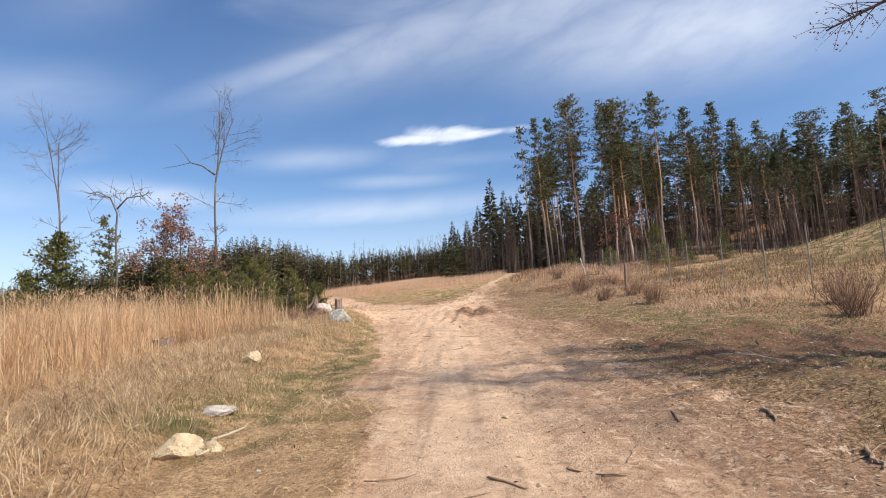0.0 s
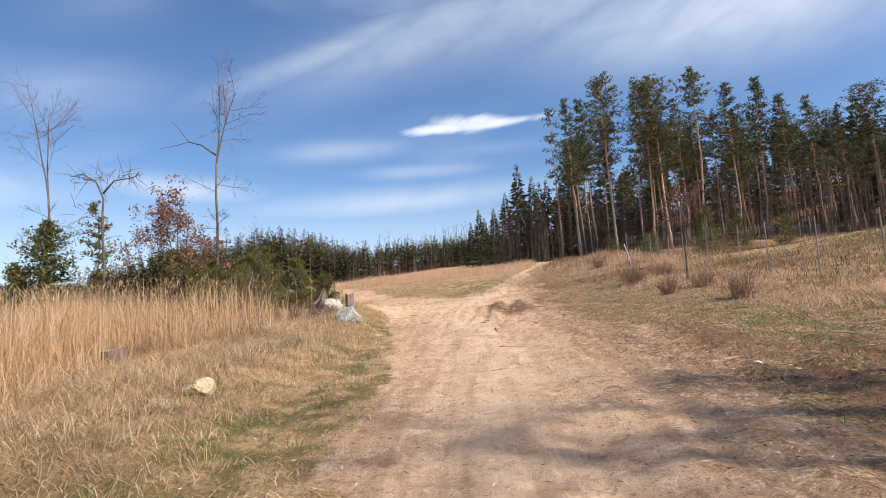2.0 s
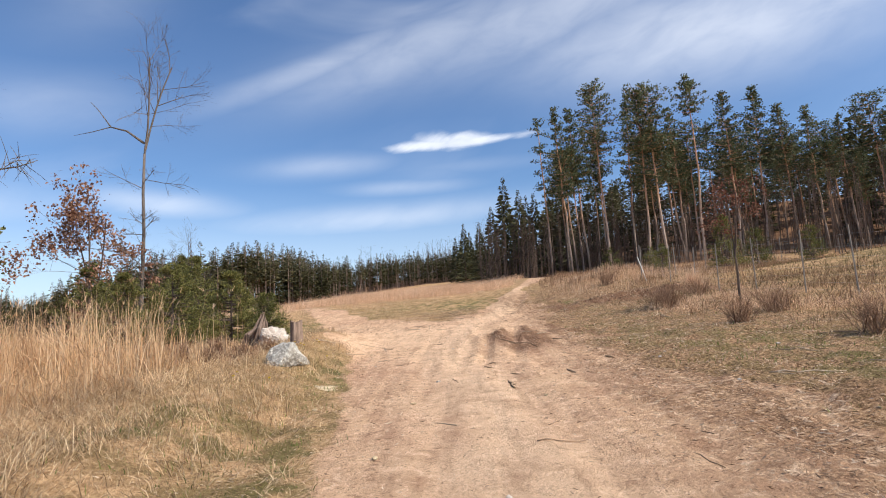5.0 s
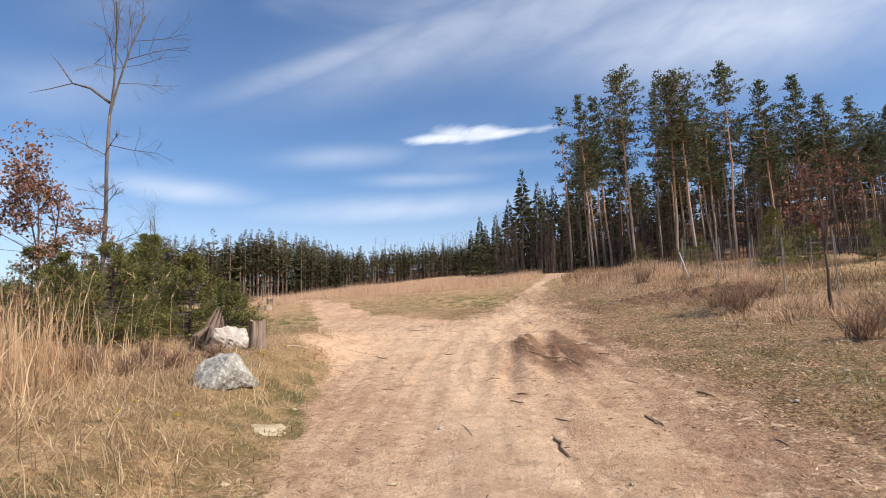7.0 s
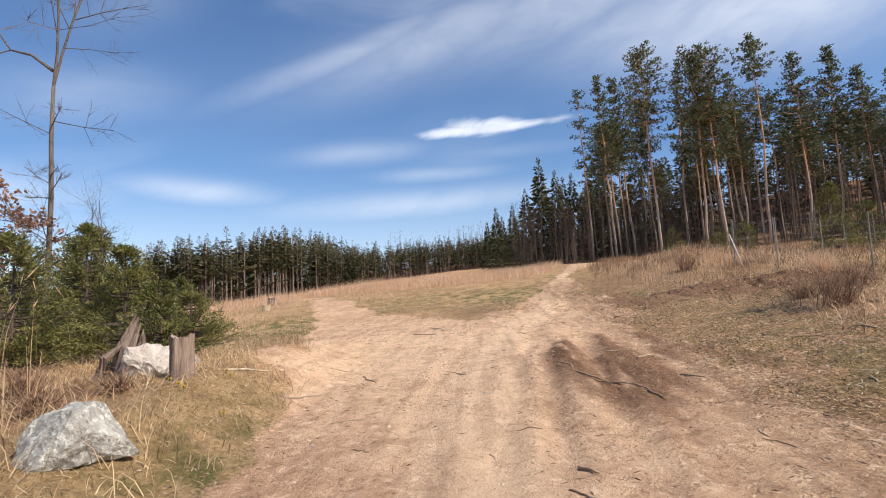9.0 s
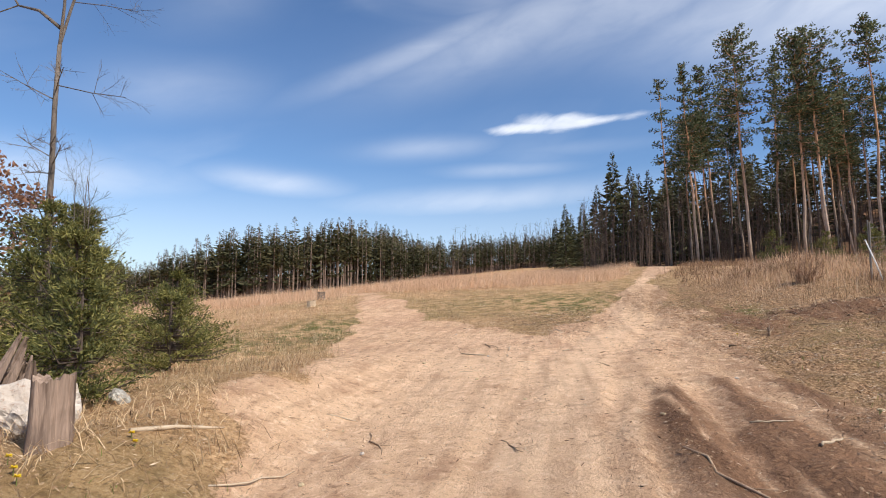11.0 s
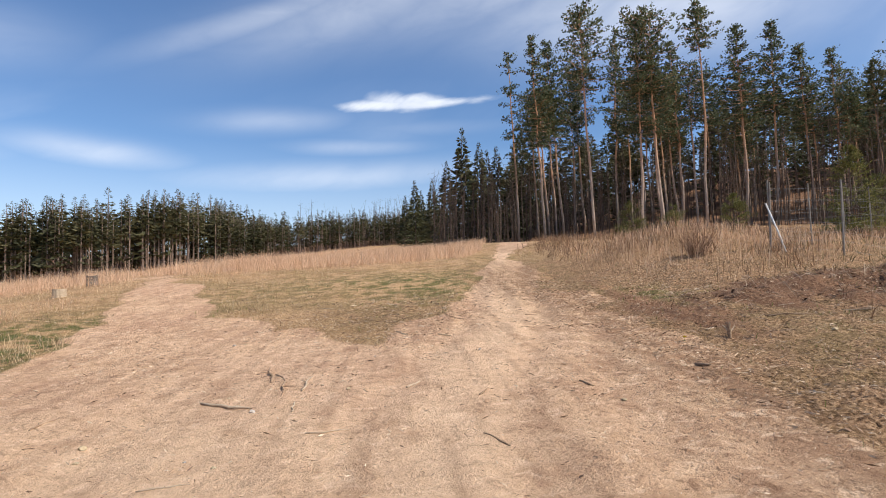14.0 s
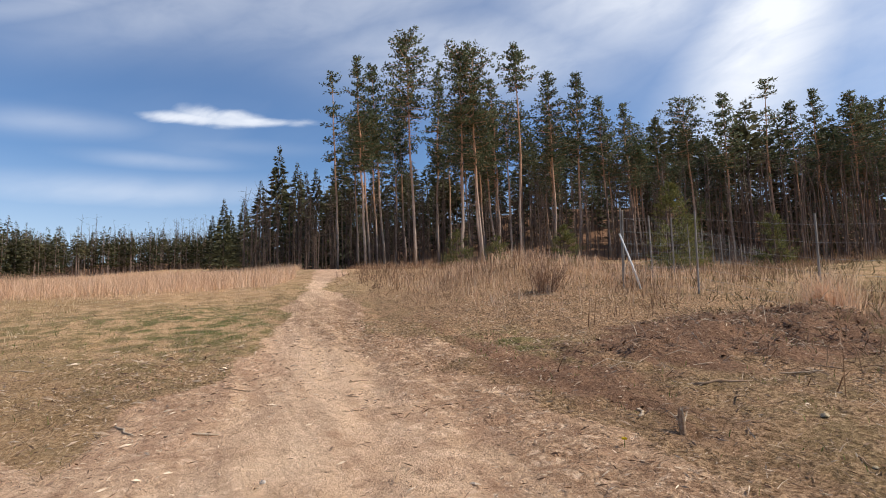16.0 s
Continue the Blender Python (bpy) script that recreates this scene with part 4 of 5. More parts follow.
    for x, y, h, w, lab in ((-17.8, 26.4, 4.6, 2.3, "bushy dark green spruce behind the reeds"), (-20.8, 28, 3.0, 1.4, "bushy dark green spruce behind the reeds"),
                            (-15.3, 26.2, 5.0, 1.28, "thin half-bare spruce with sparse boughs"), (-14.2, 30.5, 3.4, 1.2, "thin half-bare spruce with sparse boughs")):
        t = thing("spruce_tree", x, y, lab, "spruce tree")
        full = w > 1.3
        a, c = pine(int(h * 10), h, 0.94, w, False, 17 if full else 12, 8 if full else 5, 0.05 if full else 0.3, 0.42)
        part("stem", a, "brown_bark", t), part("foliage", c, "bush", t, "dense short needle shoots" if full else "sparse needle shoots")
    group = "young spruces by the stump"
    for i, (x, y, h, w) in enumerate(((-4.75, 21.95, 1.15, 0.62), (-6.2, 23.4, 1.9, 1.0), (-7.6, 24.4, 2.5, 1.2), (-5.7, 24.6, 1.1, 0.85), (-8.8, 26.2, 2.9, 1.3), (-10.2, 28.4, 2.4, 1.3),
                                      (-6.9, 26.4, 1.6, 1.0), (-7.3, 22.4, 2.1, 1.1), (-9.4, 24.0, 2.1, 1.2), (-11.6, 25.8, 2.6, 1.3), (-12.8, 29.8, 3.0, 1.5))):
        t = thing("young_spruce", x, y, "bushy young spruce with yellow-green shoots", "young spruce", group)
        a, c = bush_spruce(100 + i, h, w, int(140 + 135 * h) if i < 9 else 240)
        part("stem", a, "brown_bark", t), part("foliage", c, "bush", t, "dense short needle shoots")
    t = thing("bare_shrub", -8.2, 25.7, "leafless grey shrub rising above young spruces", "shrub")
    s, f, tips = bare_tree(44, 3.3, 0.02, 0.35, 6, 0.45)
    part("stem", s, "grey_bark", t), part("twig_crown", f, "grey_bark", t)
    for i, (x, y, h, w) in enumerate(((15.6, 41.2, 3.3, 1.2), (18.6, 43.5, 2.6, 1.2), (12.0, 51.5, 2.0, 1.1), (16.5, 56.0, 2.2, 1.2), (20.5, 41, 2.2, 1.1), (13.0, 44.0, 1.8, 0.9))):
        t = thing("young_spruce", x, y, "young green conifer standing before the pine stand", "young spruce", "young conifers before the pines")
        a, c = bush_spruce(140 + i, h, w, int(110 * h) + 60)
        part("stem", a, "brown_bark", t), part("foliage", c, "bush", t)
    # the leafless tree beside the track whose crown shades it
    t = thing("budding_tree", 10.3, 4.1, "leafless budding tree beside the track", "bare tree")
    s, f, tips = bare_tree(4, 11.0, 0.18, 0.3, 6, 0.64, levels=4)
    part("trunk", s, "brown_bark", t, soft=True), part("twig_crown", f, "brown_bark", t)
    limb, sprigs = Buf(), []
    r = np.random.default_rng(14)
    ends = np.array([[0.05, 0.0, 3.2], [-1.4, 1.2, 4.0], [-2.8, 2.6, 4.6], [-3.9, 3.5, 4.85], [-4.7, 3.6, 4.5]])
    tube(limb, ends, [0.07, 0.055, 0.04, 0.025, 0.01], 6)
    for _ in range(38):
        k = r.uniform(2.2, 4)
        o = ends[int(k) if k < 4 else 3] + (ends[min(int(k) + 1, 4)] - ends[min(int(k), 3)]) * (k % 1)
        d = unit(r.normal(0, 0.6, 3) + np.array([-0.5, 0.5, -0.1])) * r.uniform(0.25, 0.75)
        tube(limb, [o, o + d * 0.5 + [0, 0, 0.05], o + d], [0.008, 0.005, 0.002], 3, False)
        sprigs += [(o + d * q, d) for q in (0.4, 0.6, 0.8, 1.0)]
    part("limb", limb, "brown_bark", t, "long drooping bare limb")
    part("buds", leaves(sprigs, 230, 0.04, r, 0.02), "oak_dark", t)
    part("buds", leaves(tips, 6000, 0.08, np.random.default_rng(3), 0.06), "oak_dark", t, "small reddish buds")


build_pines()
build_woods()
build_spruces()
build_left_trees()


# ---- grass ----
def build_grass():
    r = np.random.default_rng(101)
    rim = lambda y: np.interp(y, (4, 9, 13, 16.5, 20), (-5.0, -5.4, -6.0, -4.7, -4.5))
    reed_zone = lambda x, y: (smooth(0.3, -0.9, x - rim(y) + 1.6 * (fbm(x, y, 1.8, 3) - 0.5)) * smooth(5.4, 7.6, y + 0.45 * np.clip(-4 - x, 0, 9)) * (1 - smooth(19.0, 21.0, y - 0.55 * np.clip(-6.2 - x, 0, 9)))
                              * (0.25 + 0.75 * smooth(0.32, 0.55, fbm(x, y, 0.9, 3))))
    b = Buf()
    x, y = scatter(96000, -26, -2.6, 2, 33, lambda x, y: reed_zone(x, y) * np.where(x < -13, 0.55, 1.0), r)
    h = r.uniform(0.55, 1.0, len(x)) * (0.75 + 0.6 * fbm(x, y, 2.5, 3)) * np.interp((rim(y) - x) * np.interp(y, (10, 14.5), (1.0, 2.6)), (-0.5, 0.3, 1.2, 2.5, 8), (0.35, 0.55, 0.95, 1.2, 1.1)) * (0.55 + 0.8 * smooth(0.3, 0.7, fbm(x + 11, y, 1.0, 3)))
    blades(b, x, y, h, r.uniform(0.008, 0.019, len(x)), np.where(r.random(len(x)) < 0.6, r.uniform(0.3, 0.97, len(x)), np.abs(r.normal(0.16, 0.14, len(x)))).clip(0, 0.95), r)
    stuff("reed_grass", b, "reed", "tall dry straw-coloured reed grass beside the track", "reed grass")
    # seed heads on the tallest stems
    b = Buf()
    x, y = scatter(4200, -22, -4.4, 5, 30, reed_zone, r)
    n = len(x)
    hh = r.uniform(1.0, 1.45, n)
    th, ln = r.uniform(0, 6.28, n), r.uniform(0.02, 0.22, n)
    blades(b, x, y, hh, np.full(n, 0.008), ln, r, heading=th)
    top = np.stack([x + np.cos(th) * ln * hh, y + np.sin(th) * ln * hh, land(x, y) + hh * np.sqrt(1 - 0.98 * ln ** 2) - 0.02], 1)
    way = unit(np.stack([np.cos(th) * 0.5, np.sin(th) * 0.5, np.full(n, 0.8)], 1))
    for _ in range(3):
        spikes(b, top - way * r.uniform(0, 0.12, (n, 1)), unit(way + r.normal(0, 0.18, (n, 3))), r.uniform(0.10, 0.2, n), r.uniform(0.006, 0.014, n), r)
    stuff("reed_heads", b, "reed", "feathery dry seed heads above the reed grass", "reed grass")

    # low dead grass on the verges, thinning out over the track
    def verge(x, y):
        d, g, s, q = zones(x, y)
        duff = smooth(2.2, 3.0, x) * (1 - smooth(5.5, 7.0, x + 1.5 * (fbm(x, y, 2, 2) - 0.5))) * (1 - smooth(33, 37, y))
        return (1 - d) * (1 - 0.9 * s) * (1 - 0.6 * duff) * (0.35 + 0.65 * smooth(0.35, 0.6, fbm(x + 5, y, 0.7, 3)))
    b, strewn, bank_straw = Buf(), Buf(), Buf()
    for n, x0, x1, y0, y1, hs in ((80000, -7, 9, 1.2, 16, 1.3), (74000, -9, 10, 16, 33, 1.35), (45000, -14, 13, 33, 50, 1.1)):
        x, y = scatter(n, x0, x1, y0, y1, verge, r)
        big = smooth(0.45, 0.65, fbm(x, y, 1.3, 3))
        for side, into in ((x <= 1.8, b), ((x > 1.8) & (x <= 6.3), strewn), (x > 6.3, bank_straw)):
            p, q, m = x[side], y[side], int(side.sum())
            tall = r.uniform(0.04, 0.15, m) * (1 + big[side] + 0.7 * smooth(4.5, 8, p) * smooth(15, 24, q)) * np.where((p < -2.6) & (q < 22), 1.45, 1.0)
            lean = np.where(p < -2.4, r.uniform(0.35, 0.97, m), np.where(p < 6.5, r.uniform(0.88, 1.0, m), r.uniform(0.6, 0.99, m)))
            blades(into, p, q, tall * np.where(p > 2, 0.7, 1.0), r.uniform(0.0035, 0.0075, m) * hs, lean, r, heading=r.uniform(0, 6.283, m) if into is strewn else None)
    stuff("bank_straw", bank_straw, "hill", "olive-brown low grass on the bank before the fence", "grass")
    stuff("strewn_straw", strewn, "litter", "brown straw strewn over the forest litter beside the track", "straw")
    x, y = scatter(78000, -9, -1.8, 3.5, 22.5, lambda x, y: verge(x, y) * smooth(-1.9, -3.0, x) * (1 - 0.85 * zones(x, y)[1]), r)
    blades(b, x, y, r.uniform(0.18, 0.5, len(x)) * (0.45 + fbm(x, y, 0.8, 3)) * (0.55 + 0.45 * smooth(-3.4, -4.8, x)), r.uniform(0.004, 0.010, len(x)), r.uniform(0.78, 1.0, len(x)) ** 0.6, r, heading=r.uniform(0, 6.28, len(x)))
    stuff("dead_grass", b, "thatch", "low matted dead grass on the verges", "dead grass")
    # taller rusty weeds by the fence and on the bank
    b = Buf()
    weeds = lambda x, y: smooth(5.0, 8.2, x + 2.2 * (fbm(x, y, 2.5, 3) - 0.5)) * smooth(12, 22, y) * smooth(0.42, 0.6, fbm(x + 3, y + 8, 1.4, 3)) * (1 - smooth(0.1, 0.5, zones(x, y)[2]))
    x, y = scatter(50000, 3, 16, 10, 52, weeds, r)
    x2, y2 = scatter(48000, 4, 32, 38, 78, lambda x, y: (x > road(y)[1] + 0.8) * smooth(0.3, 0.55, fbm(x, y, 2.0, 3)), r)
    blades(b, x2, y2, r.uniform(0.2, 0.6, len(x2)) * (0.3 + 1.2 * fbm(x2, y2, 0.9, 2)), r.uniform(0.008, 0.018, len(x2)), np.abs(r.normal(0.6, 0.28, len(x2))).clip(0, 0.97), r)
    blades(b, x, y, r.uniform(0.15, 0.55, len(x)) * (0.3 + 1.2 * fbm(x, y, 0.9, 2)), r.uniform(0.008, 0.016, len(x)), np.abs(r.normal(0.6, 0.3, len(x))).clip(0, 0.97), r)
    hill = Buf()
    x, y = scatter(40000, 8, 36, 6, 46, lambda x, y: smooth(8, 11, x) * (0.3 + 0.7 * smooth(0.36, 0.6, fbm(x, 2.2 * y, 2.2, 3))), r)
    blades(hill, x, y, r.uniform(0.08, 0.3, len(x)) * (0.4 + 1.2 * fbm(x, y, 1.0, 2)), r.uniform(0.012, 0.028, len(x)), r.uniform(0.4, 0.98, len(x)), r)
    stuff("hill_grass", hill, "hill", "olive and brown short grass on the rounded hill", "grass")
    pale = Buf()
    bank = lambda x, y: smooth(5.2, 6.4, x + 0.06 * (y - 22)) * (1 - smooth(8.8, 10.5, x)) * smooth(11, 16, y) * (1 - smooth(26, 29, y)) * smooth(0.47, 0.6, fbm(x + 21, y, 1.5, 3))
    x, y = scatter(26000, 4.5, 11, 10, 38, bank, r)
    blades(pale, x, y, r.uniform(0.15, 0.45, len(x)), r.uniform(0.008, 0.017, len(x)), r.uniform(0.5, 1.0, len(x)) ** 0.7, r)
    stuff("bleached_grass", pale, "field", "bleached matted grass tufts between the shrubs on the bank", "dead grass")
    stuff("rusty_weeds", b, "rust", "brown withered weeds and grass along the fence", "weeds")
    b = Buf()
    x, y = scatter(7000, 5.5, 14, 34.0, 46, lambda x, y: np.exp(-((x - 9) / 3.2) ** 2 - ((y - 39) / 3.5) ** 2), r)
    blades(b, x, y, r.uniform(0.25, 0.55, len(x)), r.uniform(0.008, 0.016, len(x)), np.abs(r.normal(0.3, 0.2, len(x))).clip(0, 0.9), r)
    # the dry meadow beyond the crest
    def meadow(x, y):
        l, q = road(y)
        fl, fr = fork(y)
        off = np.where(x < l, l - x, x - q)
        on = x < l - 1.2
        lane = (x > fl - 0.3) & (x < fr + 0.3)
        return on * ~lane * smooth(44.5, 49.0, y + 0.15 * np.clip(-3 - x, 0, 40) + 2.5 * (fbm(x, y, 4, 3) - 0.5) - 3.0 * (x > q)) * (0.3 + 0.7 * smooth(0.3, 0.5, fbm(x, y, 3, 3)))
    for n, x0, x1, y0, y1, w in ((85000, -30, 16, 42, 62, 0.014), (42000, -60, 20, 62, 100, 0.024), (24000, -120, 18, 100, 190, 0.06)):
        x, y = scatter(n, x0, x1, y0, y1, meadow, r)
        blades(b, x, y, r.uniform(0.3, 0.9, len(x)) * (0.35 + 0.6 * fbm(x, y, 5, 2) + 0.7 * fbm(x + 3, y, 0.8, 2)), r.uniform(0.5, 1.1, len(x)) * w, np.abs(r.normal(0.5, 0.3, len(x))).clip(0, 0.97), r)
    x, y = scatter(26000, -34, -3.5, 22, 46, lambda x, y: (x < fork(y)[0] - 1.2) * smooth(0.42, 0.6, fbm(x, y, 2.6, 3)) * (0.35 + 0.65 * smooth(-6, -12, x)), r)
    blades(b, x, y, r.uniform(0.15, 0.6, len(x)) * (0.45 + 0.55 * smooth(-8, -14, x)), r.uniform(0.006, 0.014, len(x)), np.abs(r.normal(0.65, 0.28, len(x))).clip(0, 0.97), r)
    # a tall bleached tussock at the end of the soil heap
    th, d = r.uniform(0, 6.283, 520), np.abs(r.normal(0, 0.3, 520))
    blades(b, 9.7 + d * np.cos(th), 31.9 + d * np.sin(th), r.uniform(0.4, 0.95, 520), r.uniform(0.006, 0.014, 520), r.uniform(0.05, 0.75, 520), r)
    stuff("meadow_grass", b, "field", "tall dry golden grass of the meadow on the crest", "meadow grass")
    # fresh green
    b = Buf()
    for n, x0, x1, y0, y1 in ((85000, -6, 8, 2, 24), (40000, -9, 9, 24, 48), (14000, 9, 34, 8, 42)):
        x, y = scatter(n, x0, x1, y0, y1, lambda x, y: zones(x, y)[1] * (1 - zones(x, y)[0]) * smooth(0.4, 0.6, fbm(x - 7, y, 0.5, 3)) * 0.8, r)
        blades(b, x, y, r.uniform(0.03, 0.10, len(x)), r.uniform(0.004, 0.009, len(x)), r.uniform(0.1, 0.8, len(x)), r)
    stuff("green_grass", b, "green", "short fresh green grass sprouting through dead grass", "grass")


build_grass()


# ---- rocks, stumps and the fence ----
def rock_mesh(name, seed, sx, sy, sz, cuts=14, rough=0.10, detail=4, taper=0.0):
    bm = bmesh.new()
    bmesh.ops.create_icosphere(bm, subdivisions=detail, radius=1.0)
    r = np.random.default_rng(seed)
    planes = [(Vector(unit(r.normal(size=3))), r.uniform(0.5, 0.9)) for _ in range(cuts)]
    off = Vector(r.uniform(-50, 50, 3))
    for v in bm.verts:
        for n, d in planes:
            k = v.co.dot(n) - d
            if k > 0:
                v.co -= n * k * 0.92
        p = v.co * 1.7 + off
        v.co *= 1 + rough * noise.fractal(p, 0.8, 2.2, 4) + 0.35 * rough * noise.noise(p * 5)
        k = 1 - taper * (v.co.z + 0.3)
        v.co = Vector(((v.co.x * k + 0.3 * taper * v.co.z) * sx, v.co.y * k * sy, max(v.co.z * sz, -0.35 * sz)))
    me = bpy.data.meshes.new(name)
    bm.to_mesh(me)
    bm.free()
    return me


def rock(name, x, y, sx, sy, sz, seed, mat, label, turn=0.0, sink=0.02, rough=0.10, taper=0.0):
    me = rock_mesh(name, seed, sx, sy, sz, rough=rough, taper=taper)
    me.materials.append(MAT[mat])
    ob = new(name, me)
    ob.location = (x, y, float(land(x, y)) + 0.3 * sz - sink)
    ob.rotation_euler = (0, 0, turn)
    return tagged(ob, label, "rock")


def build_rocks():
    rock("boulder", -3.33, 18.3, 0.50, 0.38, 0.44, 4, "lichen_rock", "grey lichen-covered boulder at the edge of the track", 0.3, rough=0.14, taper=0.5)
    rock("limestone_rock", -4.35, 21.05, 0.36, 0.30, 0.36, 9, "white_rock", "pale whitish rock with brown stains beside the stump", 0.8, 0.10, rough=0.28)
    rock("rock_slab", -2.62, 17.5, 0.8, 0.45, 0.07, 15, "sandstone", "flat pale sandy stone slab sunk in the verge", -0.6, 0.12, 0.2)
    rock("sandstone_rock", -2.5, 5.5, 0.26, 0.18, 0.16, 21, "sandstone", "cream-coloured sandstone lump in the grass", 0.4)
    rock("sandstone_rock", -2.24, 5.6, 0.11, 0.09, 0.09, 22, "sandstone", "small cream-coloured sandstone lump in the grass", 0.1)
    rock("sandstone_rock", -3.35, 10.2, 0.22, 0.18, 0.15, 23, "sandstone", "yellow sandstone lump in the dead grass", 0.9)
    rock("sandstone_rock", -2.7, 6.9, 0.22, 0.17, 0.11, 24, "white_rock", "pale flat stone in the grass", 0.2)
    rock("lichen_stone", -4.3, 21.95, 0.14, 0.12, 0.13, 31, "lichen_rock", "small grey stone beside the rocks", 0.2)
    r = np.random.default_rng(91)
    made = []
    for i in range(3):
        me = rock_mesh("pebble", 60 + i, 0.045, 0.035, 0.026, 6, 0.12, 2)
        me.materials.append(MAT[("white_rock", "sandstone", "sandstone")[i]])
        made.append(me)
    for i in range(70):
        y = r.uniform(3, 33)
        x = r.uniform(-3, 5)
        ob = new("pebble", made[i % 3])
        s = r.uniform(0.3, 0.9)
        ob.scale = (s, s, s)
        ob.location, ob.rotation_euler = (x, y, float(land(x, y)) + 0.006 * s), (0, 0, r.uniform(0, 6.28))
        tagged(ob, "small pale pebble lying on the track", "pebble", "pebbles on the track")


def stump(x, y, rad, h, seed, label, mat="old_wood", jag=0.05, flare=1.3, turn=0.0, lean=(0.0, 0.0)):
    t = thing("tree_stump", x, y, label, "tree stump", turn=turn)
    r = np.random.default_rng(seed)
    n, k = 40, 9
    th = np.arange(n) * 2 * np.pi / n
    lobes = 1 + 0.09 * np.sin(3 * th + r.uniform(0, 6)) + 0.05 * np.sin(7 * th + r.uniform(0, 6)) + r.normal(0, 0.022, n)
    top = h * (1 + jag * np.sin(2 * th + 1) + r.normal(0, jag * 0.5, n))
    v = []
    for i in range(k):
        u = i / (k - 1)
        g = rad * lobes * (flare + (1 - flare) * min(1, u * 2.2) ** 0.6) * (1 + r.normal(0, 0.012, n))
        v.append(np.stack([g * np.cos(th) + lean[0] * u, g * np.sin(th) + lean[1] * u, -0.1 + (top + 0.1) * u], 1))
    v = np.concatenate(v)
    i, j = np.meshgrid(np.arange(k - 1), np.arange(n), indexing="ij")
    p, q = (i * n + j).ravel(), (i * n + (j + 1) % n).ravel()
    part("bark", Buf().add(v, np.concatenate([np.stack([p, q, q + n], 1), np.stack([p, q + n, p + n], 1)])), mat, t, "split weathered grey-brown wood", True)
    rim = v[-n:] - [0, 0, 0.004]
    mid = (rim - rim.mean(0)) * 0.5 + rim.mean(0) - [0, 0, 0.015]
    cen = rim.mean(0)[None] - [0, 0, 0.03]
    j = np.arange(n)
    jn = (j + 1) % n
    f = np.concatenate([np.stack([j, jn, n + jn], 1), np.stack([j, n + jn, n + j], 1), np.stack([n + j, n + jn, np.full(n, 2 * n)], 1)])
    part("cut_face", Buf().add(np.concatenate([rim, mid, cen]), f), "pale_stick" if mat != "old_wood" else "old_wood", t)
    return t


def build_stumps():
    stump(-3.72, 20.62, 0.128, 0.45, 3, "weathered upright tree stump with split bark", jag=0.05, flare=1.2)
    # splintered remains of a trunk leaning behind the pale rock
    t = thing("broken_trunk", -4.74, 21.25, "leaning grey splintered remains of a broken trunk", "broken trunk")
    r = np.random.default_rng(17)
    for i in range(26):
        a = r.normal(0, 0.11, 2)
        h = r.uniform(0.35, 0.95) * (1 - 1.6 * abs(a[0]))
        b = Buf()
        tube(b, [[a[0] - 0.12, a[1], -0.05], [a[0] - 0.02, a[1], h * 0.5], [a[0] * 0.4 + 0.12, a[1] * 0.4, h]], [0.05, 0.042, 0.008], 5)
        part("splinter", b, "old_wood", t)
    stump(-10.7, 41.2, 0.18, 0.28, 8, "low pale cut stump standing in the meadow", "pale_stick", 0.03)
    stump(-12.4, 46.4, 0.2, 0.42, 10, "cut stump at the edge of the meadow", "grey_bark", 0.04)
    stump(-6.6, 13.6, 0.2, 0.27, 12, "old weathered stump among the reeds", "old_wood", 0.12)
    t = stump(3.78, 29.1, 0.023, 0.16, 14, "short splintered sapling stub in the bare soil", "stick", 0.3, 1.2, lean=(-0.02, 0.0))
    for a in (0.4, 2.3):
        b = Buf()
        tube(b, [[0, 0, 0.08], [0.05 * math.cos(a), 0.05 * math.sin(a), 0.13], [0.09 * math.cos(a), 0.09 * math.sin(a), 0.17]], [0.009, 0.007, 0.003], 4)
        part("shoot", b, "pale_stick", t)


